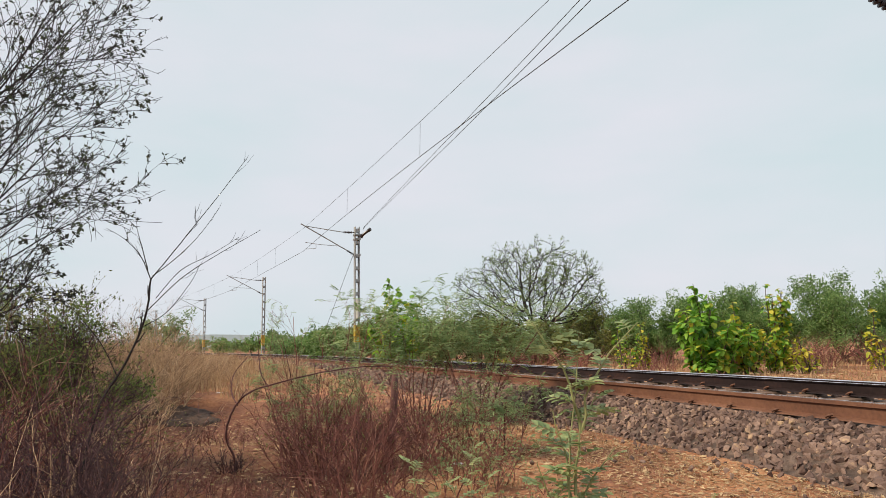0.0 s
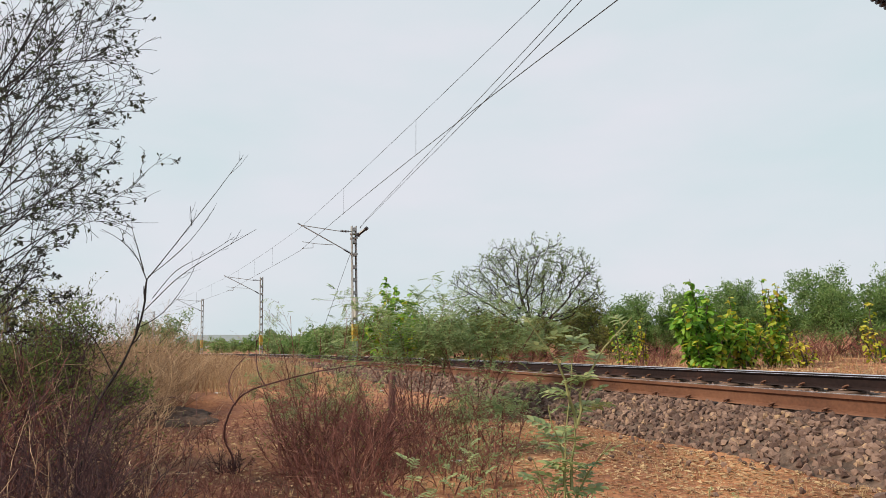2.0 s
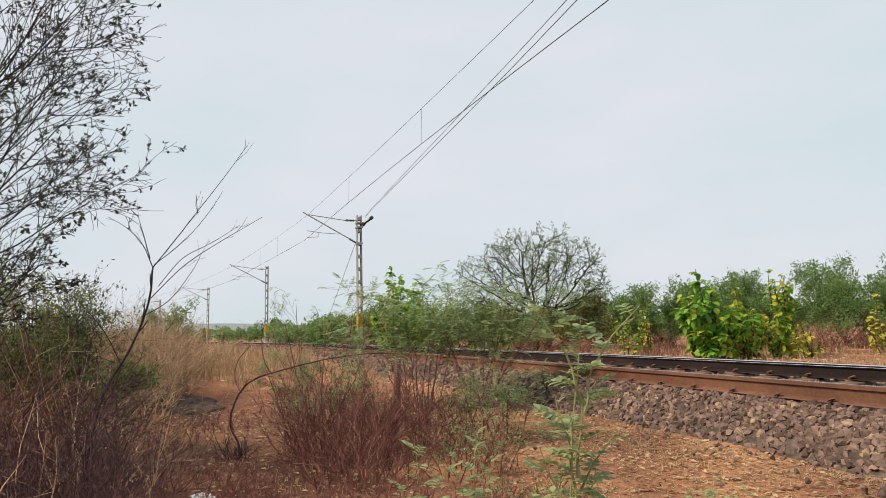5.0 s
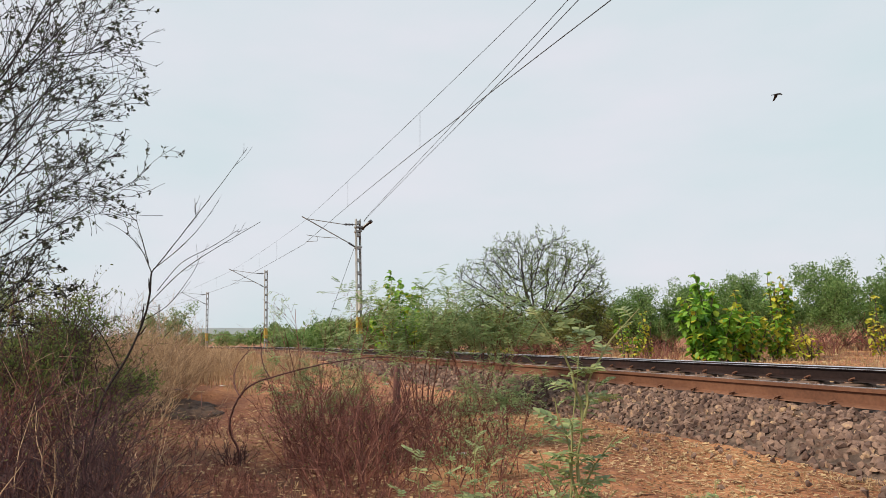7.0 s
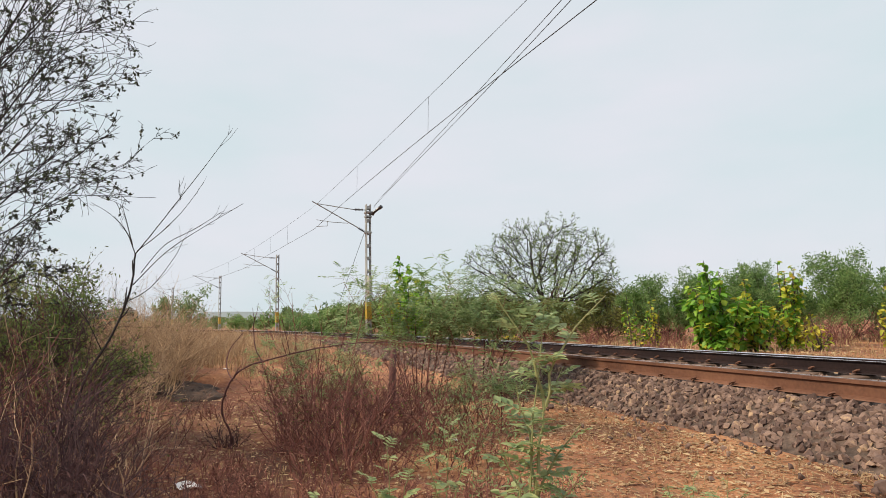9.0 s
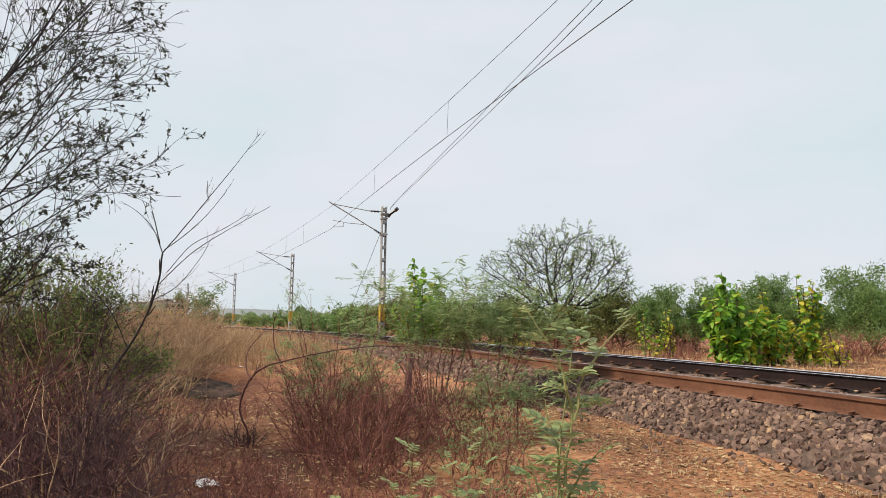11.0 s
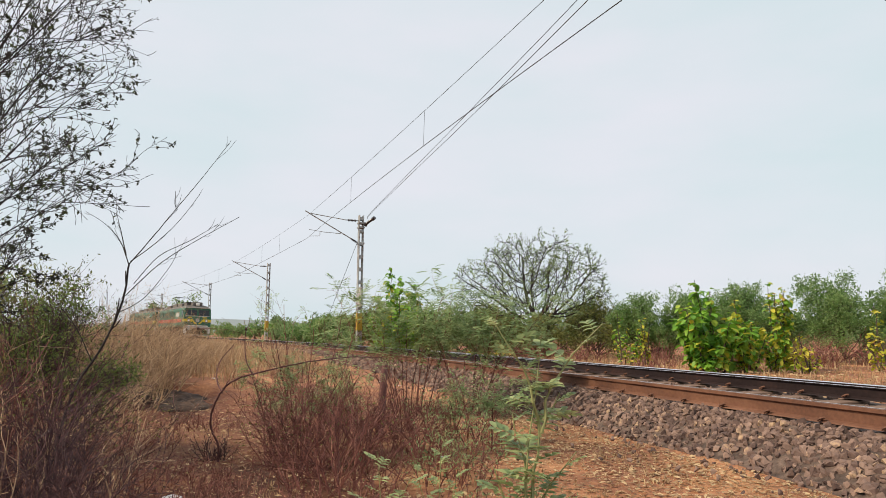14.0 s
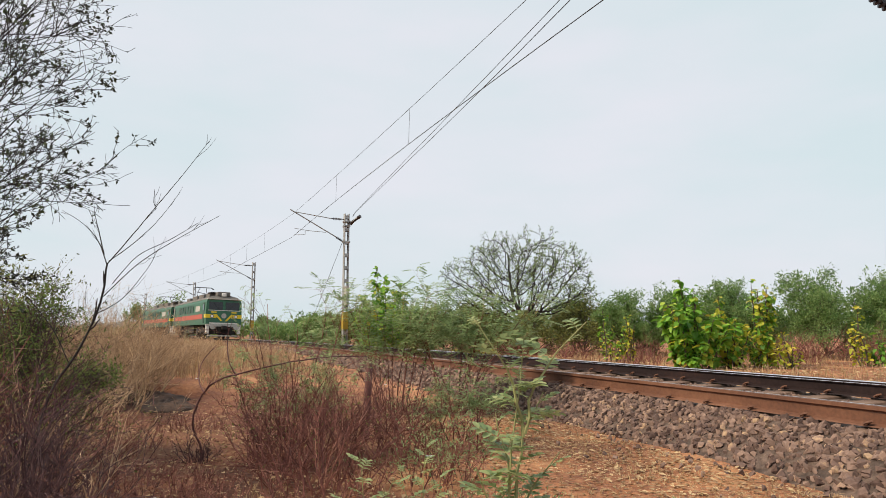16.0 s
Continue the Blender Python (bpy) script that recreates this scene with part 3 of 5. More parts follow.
def broad_shrub(seed, x, y, height, spread, count, mat, label, leaf_len=0.2, stems=6, second=None, share=0.3, group="broad-leaved shrubs beyond the track", name="broad_leaved_shrub", single=0):
    """Upright stems hung with large drooping leaves."""
    rng = random.Random(seed)
    th = plant(name, label, "shrub", group)
    th.matrix_basis = Matrix.Translation((x, y, ground_z(x, y) - 0.03))
    out, sites = [], []
    for i in range(stems):
        a = rng.uniform(0, 6.28)
        r = spread * math.sqrt(rng.uniform(0.02, 1))
        h = height * (1 - 0.45 * (r / spread) ** 2) * rng.uniform(0.7, 1.0) if i else height
        p = Vector((math.cos(a) * r * 0.35, math.sin(a) * r * 0.35, 0))
        top = Vector((math.cos(a) * r, math.sin(a) * r, h)) if i else Vector((spread * -0.3, 0, h))
        pts, n = [], 7
        for k in range(n + 1):
            q = p.lerp(top, k / n) + rand_dir(rng) * 0.05 * height * 0.4 * (k > 0)
            pts.append(q)
        out.append((pts, [0.022 * (1 - 0.7 * k / n) for k in range(n + 1)], 0))
        for k in range(n):
            for _ in range(2):
                q = pts[k].lerp(pts[k + 1], rng.random())
                if q.z > 0.05 * height:
                    d = rand_dir(rng)
                    d.z = abs(d.z) * 0.5
                    e = q + d * rng.uniform(.15, .4) * spread * 0.5
                    out.append(([q, q.lerp(e, .5) + Vector((0, 0, .02)), e], [0.008, 0.006, 0.003], 1))
                    sites += [q.lerp(e, .5), e, e]
        sites += pts[2:]
    twigs_mesh("stem", out, M_BARK, th)
    sets = [([], []), ([], [])]
    for i in range(count):
        p = sites[rng.randrange(len(sites))]
        k = 1 if (second and rng.random() < share * (1.6 - p.z / height)) else 0
        d = rand_dir(rng)
        d.z = d.z * 0.5 - 0.25
        one = ([], []) if i < single else sets[k]
        round_leaf(*one, p + rand_dir(rng) * 0.07, d, Vector((rng.uniform(-.5, .5), rng.uniform(-.5, .5), 1)), leaf_len * rng.uniform(.55, 1.15), leaf_len * 0.72 * rng.uniform(.6, 1.1))
        if i < single:
            link_mesh("leaf", *one, second if k else mat, th)
    tagged(link_mesh("foliage", *sets[0], mat, th), kind="stuff")
    if second:
        tagged(link_mesh("yellow_foliage", *sets[1], second, th, "yellowing leaves"), kind="stuff")
    return th


def thicket(seed, x, y, height, spread, stems, material, label, name="dry_shrub", depth=None, forks=5, thin=0.005, leafs=0, leaf_mat=None, leaf_len=0.03, leaf_w=0.012, group="dry shrubs by the track", lean=(0, 0), fine=3, ang=42):
    """A thicket of thin bare stems, forked and bent."""
    rng = random.Random(seed)
    th = plant(name, label, "shrub", group)
    th.matrix_basis = Matrix.Translation((x, y, ground_z(x, y) - 0.03))
    out, tips = [], []
    spec = [dict(wander=0.22, lift=0.02, least=0.0021, count=forks, angle=ang, ratio=0.62, n=7, **{"from": 0.15}),
            dict(wander=0.24, lift=0.03, count=fine, angle=38, ratio=0.55, n=4),
            dict(wander=0.3, lift=0.0, count=0, angle=40, ratio=0.5, n=3)]
    stems_out = []
    for i in range(max(8, int(stems * 0.62))):
        out = []
        stems_out.append(out)
        a, r = rng.uniform(0, 6.28), math.sqrt(rng.random())
        px, py = math.cos(a) * r * spread * 0.6, math.sin(a) * r * (depth or spread) * 0.6
        d = Vector((px * 0.7 / spread + rng.gauss(0, .38) + lean[0], py * 0.4 / spread + rng.gauss(0, .3) + lean[1], 1.0))
        h = height * rng.uniform(0.45, 1.05) * (1.05 - 0.35 * r)
        grow(rng, Vector((px, py, ground_z(x + px, y + py) - ground_z(x, y))), d, h, thin * rng.uniform(.9, 2.2), 0, spec, out, tips)
    for group_of in stems_out:
        twigs_mesh("stem", group_of, material, th, sides=(4, 3, 3))
    if leafs:
        vs, fs = [], []
        for i in range(leafs):
            p, d, lv = tips[rng.randrange(len(tips))]
            leaf(vs, fs, p + rand_dir(rng) * leaf_len, d + rand_dir(rng), rand_dir(rng), leaf_len * rng.uniform(.6, 1.4), leaf_w * rng.uniform(.6, 1.4))
        tagged(link_mesh("foliage", vs, fs, leaf_mat, th), kind="stuff")
    return th


def feather_shrub(seed, x, y, height, spread, stems, fronds, mat, label, group="feathery shrubs by the track", lean=(0, 0), z0=None, frond_len=0.12):
    """Arching stems with feathered leaves."""
    rng = random.Random(seed)
    th = plant("feathery_shrub", label, "shrub", group)
    th.matrix_basis = Matrix.Translation((x, y, (ground_z(x, y) if z0 is None else z0) - 0.03))
    out, tips = [], []
    spec = [dict(wander=0.12, lift=0.0, count=6, angle=38, ratio=0.5, n=7, **{"from": 0.3}),
            dict(wander=0.2, lift=0.0, count=3, angle=40, ratio=0.55, n=4),
            dict(wander=0.25, lift=-0.02, count=0, angle=40, ratio=0.5, n=3)]
    for i in range(stems):
        a, r = rng.uniform(0, 6.28), math.sqrt(rng.random())
        d = Vector((math.cos(a) * r * spread / height * 1.2 + lean[0], math.sin(a) * r * spread / height * 1.2 + lean[1], 1))
        grow(rng, Vector((math.cos(a) * r * .25, math.sin(a) * r * .25, 0)), d, height * rng.uniform(.75, 1.05), 0.009, 0, spec, out, tips)
    twigs_mesh("stem", out, M_REDTWIG, th, sides=(5, 3, 3))
    good = [t for t in tips if t[0].z > height * 0.5]
    vs, fs = [], []
    for i in range(fronds):
        p, d, lv = good[rng.randrange(len(good))]
        frond(vs, fs, p, d * 0.6 + rand_dir(rng), Vector((0, 0, 1)), frond_len * rng.uniform(.6, 1.2), 5, frond_len * 0.38, frond_len * 0.19)
    tagged(link_mesh("foliage", vs, fs, mat, th), kind="stuff")
    return th


def grass_patch(seed, area, count, height, label, name="dry_grass", mat=None, keep=None, width=0.006, clump=0.12):
    """Blades in tufts over an area (x0, x1, y0, y1)."""
    rng = random.Random(seed)
    vs, fs = [], []
    x0, x1, y0, y1 = area
    made = 0
    while made < count:
        cx, cy = rng.uniform(x0, x1), rng.uniform(y0, y1)
        if keep and not keep(cx, cy, rng):
            made += 1
            continue
        hh = height * rng.uniform(0.4, 1.15)
        for _ in range(rng.randint(5, 12)):
            x, y = cx + rng.gauss(0, clump), cy + rng.gauss(0, clump)
            z = ground_z(x, y) - 0.01
            h = hh * rng.uniform(.5, 1.1)
            a = rng.uniform(0, 6.28)
            dx, dy = math.cos(a), math.sin(a)
            b = rng.uniform(0.05, 0.6) * h
            w = width * rng.uniform(.6, 1.4)
            c = rng.uniform(0, 6.28)
            ux, uy = math.cos(c) * w, math.sin(c) * w
            k = len(vs)
            vs += [(x - ux, y - uy, z), (x + ux, y + uy, z), (x + dx * b * .35 + ux * .8, y + dy * b * .35 + uy * .8, z + h * .6), (x + dx * b * .35 - ux * .8, y + dy * b * .35 - uy * .8, z + h * .6), (x + dx * b, y + dy * b, z + h * (1 - .25 * b / h))]
            fs += [(k, k + 1, k + 2, k + 3), (k + 3, k + 2, k + 4)]
            made += 1
    ob = link_mesh(name, vs, fs, mat or M_STRAW)
    return tagged(ob, label, "grass", kind="stuff")


# ---- plants beyond the track ----
def dome_tree(seed, x, y, hub_z, centre_z, rx, ry, rz, floor_z, count, leafs):
    """A round-headed thorn tree: limbs that fork again and again until they fill the crown."""
    rng = random.Random(seed)
    th = plant("acacia_tree", "spreading round-headed thorn tree with fine twigs and thin green leaf", "tree", "trees beyond the track")
    th.matrix_basis = Matrix.Translation((x, y, ground_z(x, y) - 0.03))
    marks = []
    while len(marks) < count:
        d = rand_dir(rng) * rng.random() ** 0.36
        wob = 1 + 0.22 * noise.noise(d * 2.3 + Vector((seed, 0, 0)))
        p = Vector((d.x * rx, d.y * ry, d.z * rz)) * wob
        p.z += centre_z
        if p.z > floor_z - 0.25 * abs(d.x) and (p.z - hub_z) > 0.30 * math.hypot(p.x, p.y) - 0.25:
            marks.append(p)
    marks = np.array([tuple(p) for p in marks])
    nodes = [(0.0, 0.0, 0.0), (0.03, 0.0, hub_z * .5), (0.0, 0.02, hub_z)]
    above = [-1, 0, 1]
    stride, near = 0.17, 0.27
    for _ in range(60):
        if not len(marks):
            break
        where = np.array(nodes)
        gap = np.linalg.norm(marks[:, None, :] - where[None, 2:, :], axis=2)
        best = gap.argmin(axis=1) + 2
        least = gap.min(axis=1)
        pull = {}
        for m, b, g in zip(marks, best, least):
            if g < 2.6:
                v = (m - where[b]) / max(g, 1e-6)
                pull[int(b)] = pull.get(int(b), 0) + v
        for b, v in pull.items():
            q = Vector(v).normalized() + rand_dir(rng) * 0.22
            q = Vector(nodes[b]) + q.normalized() * stride
            nodes.append(tuple(q))
            above.append(b)
        fresh = np.array(nodes[len(where):])
        if not len(fresh):
            break
        gap = np.linalg.norm(marks[:, None, :] - fresh[None], axis=2).min(axis=1)
        marks = marks[gap > near]
    below = [[] for _ in nodes]
    for k, b in enumerate(above):
        if b >= 0:
            below[b].append(k)
    load = [0] * len(nodes)
    for k in range(len(nodes) - 1, -1, -1):
        load[k] = max(1, sum(load[c] for c in below[k]))
    thick = [min(0.13, 0.0095 * w ** 0.44) for w in load]
    out, tips, heads = [], [], [0]
    while heads:
        k = heads.pop()
        line = [above[k], k] if above[k] >= 0 else [k]
        while below[line[-1]]:
            kids = sorted(below[line[-1]], key=lambda c: -load[c])
            heads += kids[1:]
            line.append(kids[0])
        if len(line) > 1:
            out.append(([Vector(nodes[c]) for c in line], [thick[c] if c != line[0] else thick[line[1]] for c in line], 1))
    for k in range(3, len(nodes)):
        if load[k] <= 3:
            p = Vector(nodes[k])
            run = (p - Vector(nodes[above[k]])).normalized()
            for _ in range(2):
                d = run * .7 + rand_dir(rng) * .75 + Vector((0, 0, .15))
                q = p + d.normalized() * rng.uniform(.12, .34)
                out.append(([p, p.lerp(q, .5) + rand_dir(rng) * .02, q], [.008, .0065, .005], 2))
                tips += [(q, d), (p.lerp(q, .6), d)]
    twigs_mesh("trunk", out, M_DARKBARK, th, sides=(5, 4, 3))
    vs, fs = [], []
    for i in range(leafs):
        p, d = tips[rng.randrange(len(tips))]
        l = .085 * rng.uniform(.6, 1.3)
        leaf(vs, fs, p + rand_dir(rng) * .05, d + rand_dir(rng) * .8, rand_dir(rng), l, l * .34)
    tagged(link_mesh("crown", vs, fs, M_ACACIA, th), kind="stuff")


dome_tree(11, 4.05, 27.0, 1.2, 2.75, 3.15, 2.8, 2.2, 1.55, 1400, 12000)
for k, (x, y, h, sp, n) in enumerate(((6.35, 26.0, 2.1, 1.35, 3800), (4.3, 25.6, 1.6, 1.5, 3600), (3.1, 26.5, 1.4, 1.2, 4500))):
    wild_tree(21 + k, x, y, h, sp, n, M_OLIVE, name="thorn_shrub", label="dense olive-green thorn shrub under the tree", leaf_len=0.15, leaf_w=0.05, trunk=0.05, limbs=18, low=-0.4, start=0.05)
for k, (x, y, h, sp, n) in enumerate(((7.7, 24.5, 2.2, 1.4, 16200), (9.6, 24.5, 2.45, 1.7, 17550), (11.4, 23.5, 2.5, 1.7, 17550), (13.6, 22.0, 2.75, 2.0, 21600), (15.9, 21.5, 2.45, 2.0, 18900), (17.6, 23.0, 2.4, 2.0, 10000), (6.9, 30.0, 2.4, 1.8, 7000), (12.4, 26.5, 2.65, 2.0, 9000))):
    wild_tree(31 + k, x, y, h, sp, n, M_HEDGE, name="feathery_thorn_bush", label="rounded green feathery thorn bush beyond the track", leaf_len=0.12, leaf_w=0.036, trunk=0.05, limbs=22, low=-0.4, start=0.05)
broad_shrub(51, 6.45, 15.6, 2.2, 0.85, 1000, M_TEAK, "tall shrub with large bright green leaves", 0.22, 16, M_TEAKDRY, 0.10, single=300)
broad_shrub(52, 7.45, 15.9, 1.75, 0.75, 700, M_TEAK, "shrub with green and yellowing large leaves", 0.17, 14, M_TEAKDRY, 0.45, single=200)
broad_shrub(53, 8.35, 16.1, 2.15, 0.7, 760, M_TEAK, "slender shrub with yellow-green large leaves", 0.17, 12, M_TEAKDRY, 0.40, single=200)
broad_shrub(54, 8.6, 15.4, 0.95, 0.5, 150, M_TEAKDRY, "low shrub with yellow leaves", 0.14, 6)
broad_shrub(55, 11.0, 16.3, 1.65, 0.45, 110, M_TEAKDRY, "thin sapling with sparse yellow-green leaves", 0.15, 4)
broad_shrub(56, 11.6, 16.4, 0.95, 0.45, 130, M_TEAK, "low bright green broad-leaved shrub", 0.17, 5)
broad_shrub(57, 6.15, 19.5, 1.35, 0.35, 90, M_TEAKDRY, "small dry sapling with orange-yellow leaves", 0.14, 4)
broad_shrub(58, 5.55, 19.6, 1.6, 0.6, 240, M_TEAK, "shrub with small yellow-green leaves", 0.13, 6, M_TEAKDRY, 0.3)
broad_shrub(59, 2.0, 20.8, 0.55, 0.55, 240, M_TEAKDRY, "low yellow-green shrub beside the far rail", 0.10, 8)
broad_shrub(60, 1.3, 21.5, 0.5, 0.5, 200, M_TEAKDRY, "low yellow-green shrub beside the far rail", 0.10, 8)
broad_shrub(61, -1.5, 27.0, 3.7, 1.3, 1700, M_TEAK, "tall narrow shrub with large green leaves", 0.25, 13, M_TEAKDRY, 0.12)
feather_shrub(62, 2.65, 19.3, 1.15, 0.6, 9, 520, M_PROSOPIS, "small pale green shrub beside the far rail", z0=0.68, frond_len=0.16)
for k, (x, y, h, sp, n, m) in enumerate(((-6.2, 38.0, 1.9, 1.5, 4800, M_HEDGE), (-4.4, 40.0, 1.9, 1.6, 4800, M_OLIVE), (-2.6, 36.0, 2.2, 1.6, 5200, M_HEDGE), (-0.6, 33.0, 2.0, 1.5, 5200, M_HEDGE), (1.0, 31.0, 1.9, 1.4, 4400, M_PROSOPIS), (-8.5, 44.0, 1.25, 1.8, 4000, M_HEDGE), (2.6, 33.0, 2.1, 1.6, 4000, M_OLIVE), (-10.8, 50.0, 1.15, 1.8, 3600, M_HEDGE), (-13.0, 56.0, 1.25, 2.0, 3600, M_FARGREEN))):
    wild_tree(71 + k, x, y, h, sp, n, m, name="track_side_bush", label="green bush on the far side of the track", leaf_len=0.2, leaf_w=0.07, trunk=0.04, limbs=18, low=-0.4, start=0.05, group="bushes along the track")
for k, (x, y, h) in enumerate(((-5.9, 36.6, 2.2), (-5.2, 37.2, 2.3), (-3.5, 37.5, 2.2))):
    feather_shrub(91 + k, x, y, h, 0.7, 5, 80, M_PROSOPIS, "tall thin feathery stems beside the mast", group="bushes along the track", frond_len=0.26)

rng = random.Random(8)
for k in range(26):
    s = 52 + k * 6.5 + rng.uniform(-2, 2)
    p = arc(s, rng.uniform(6, 16))
    wild_tree(120 + k, p.x, p.y, rng.uniform(1.5, 2.4), rng.uniform(2.0, 3.2), 1100, (M_FARGREEN, M_HEDGE, M_FARGREEN, M_TEAK)[k % 4], name="distant_bush", label="distant green bush along the curve", leaf_len=0.34, leaf_w=0.14, trunk=0.05, limbs=8, low=0.0, dense=0.6, start=0.04, group="distant bushes")
for k, (x, y, h) in enumerate(((-46, 118, 7.0), (-52, 122, 6.0), (-24, 150, 4.5), (-12, 160, 4.5), (-36, 150, 4.5))):
    wild_tree(160 + k, x, y, h, h * 0.55, 1500, M_FARGREEN, name="distant_tree", label="distant round-crowned tree above the scrub", leaf_len=0.5, leaf_w=0.22, trunk=0.15, limbs=9, low=0.2, dense=0.7, group="distant trees")


def far_woods():
    """A belt of distant scrub, in clumps of leaves."""
    rng = random.Random(44)
    vs, fs = [], []
    for i in range(420):
        a = radians(rng.uniform(-42, 40))
        d = rng.uniform(60, 330)
        x, y = math.sin(a) * d, math.cos(a) * d
        s, q = across(x, y)
        if q < 14:
            if q > -40 or d < 90:
                continue
        z = ground_z(x, y)
        h = rng.uniform(1.6, 3.4)
        for _ in range(70):
            c = rand_dir(rng)
            p = Vector((x, y, z + h * 0.5)) + Vector((c.x * h * 1.1, c.y * h * 1.1, c.z * h * 0.5))
            leaf(vs, fs, p, rand_dir(rng), rand_dir(rng), h * 0.30, h * 0.16)
    ob = link_mesh("distant_scrub", vs, fs, M_FARGREEN)
    tagged(ob, "belt of low green scrub towards the horizon", "scrub", kind="stuff")


far_woods()


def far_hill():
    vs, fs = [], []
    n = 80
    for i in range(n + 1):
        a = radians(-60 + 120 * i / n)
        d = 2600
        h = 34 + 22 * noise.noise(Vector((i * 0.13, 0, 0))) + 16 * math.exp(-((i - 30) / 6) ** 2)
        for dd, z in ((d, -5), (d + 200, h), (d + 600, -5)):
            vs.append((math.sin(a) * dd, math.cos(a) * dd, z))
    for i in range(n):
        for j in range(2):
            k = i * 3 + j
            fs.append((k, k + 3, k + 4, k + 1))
    tagged(link_mesh("backdrop", vs, fs, M_HAZE, smooth=True), "low hills on the horizon, pale with painted-in haze", "hills", kind="structure")


far_hill()


for k, (x, y, h, sp) in enumerate(((9.6, 17.5, .9, .9), (10.3, 20.0, 1.0, 1.2), (13.0, 19.5, 1.1, 1.2), (8.2, 19.0, .8, 1.2), (5.9, 17.8, .45, .9), (10.6, 18.5, 1.1, .9), (12.4, 17.5, 1.0, 1.0), (5.0, 22.0, .8, .9), (7.0, 21.0, .9, .9), (3.6, 24.0, .9, 1.0))):
    thicket(180 + k, x, y, h, sp, 60, M_REDTWIG, "reddish-brown dry brush beyond the track", thin=.007, group="dry brush beyond the track")


# ---- plants on the near side ----
def left_tree():
    """A twiggy tree whose long whippy limbs reach in over the bank, with tufts of tiny leaves at the nodes."""
    rng = random.Random(203)
    base = Vector((-4.3, 4.9, ground_z(-4.3, 4.9) - 0.05))
    th = plant("twiggy_tree", "twiggy half-bare tree with tiny dark leaves", "tree")
    th.matrix_basis = Matrix.Translation(base)
    out, tips = [], []
    rim = ((0.6, 0.9), (1.3, 1.1), (1.68, 1.42), (2.03, 1.62), (2.34, 1.74), (2.7, 1.62), (3.05, 2.0), (3.3, 1.7), (3.85, 1.9), (5.2, 1.7))

    def reach(z):
        for (za, xa), (zb, xb) in zip(rim, rim[1:]):
            if z <= zb:
                return xa + (xb - xa) * max(0.0, (z - za) / (zb - za))
        return 1.5

    def inside(p):
        return -2.4 < p.x < reach(p.z) + 0.08 * math.sin(p.z * 23 + p.y * 9) and p.z < 5.0

    spec = [dict(wander=0.15, lift=0.012, taper=0.85, least=0.0032, tip=0.0021, count=9, angle=33, ratio=0.40, n=9, **{"from": 0.15}),
            dict(wander=0.11, lift=0.0, count=4, angle=40, ratio=0.5, n=6, **{"from": 0.12}),
            dict(wander=0.2, lift=0.0, count=2, angle=42, ratio=0.5, n=4),
            dict(wander=0.25, lift=0.0, count=0, angle=40, ratio=0.5, n=3)]
    out.append(([Vector((0, 0, 0)), Vector((.1, 0, .7)), Vector((.15, .05, 1.3)), Vector((.1, .05, 2.0)), Vector((.2, .05, 3.0)), Vector((.15, .0, 4.2))], [.08, .065, .05, .036, .026, .012], 0))
    for i in range(18):
        ez = 1.4 + 3.3 * (i + .5) / 18
        end = Vector((reach(ez) * rng.uniform(.8, 1.05), rng.uniform(-.5, .7), ez))
        a = Vector((.12 + rng.uniform(-.05, .35), rng.uniform(-.1, .2), max(.35, ez * rng.uniform(.40, .62) - .1)))
        d = end - a
        grow(rng, a, d, d.length * 1.02, rng.uniform(.007, .013), 0, spec, out, tips, inside)
    for i in range(6):
        ez = 2.2 + 2.4 * ((i * 0.618) % 1.0)
        end = Vector((rng.uniform(-1.6, -.6), rng.uniform(-.9, .9), ez))
        a = Vector((.1, .03, ez * .5))
        grow(rng, a, end - a, (end - a).length, .013, 0, spec, out, tips, inside)
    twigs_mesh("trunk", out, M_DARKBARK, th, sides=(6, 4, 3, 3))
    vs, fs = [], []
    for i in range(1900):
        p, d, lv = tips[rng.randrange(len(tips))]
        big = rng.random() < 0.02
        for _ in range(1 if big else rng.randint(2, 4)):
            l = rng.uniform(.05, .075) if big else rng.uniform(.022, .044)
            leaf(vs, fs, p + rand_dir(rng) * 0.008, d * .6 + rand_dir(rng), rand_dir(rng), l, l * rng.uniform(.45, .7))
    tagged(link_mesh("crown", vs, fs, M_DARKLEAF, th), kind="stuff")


left_tree()


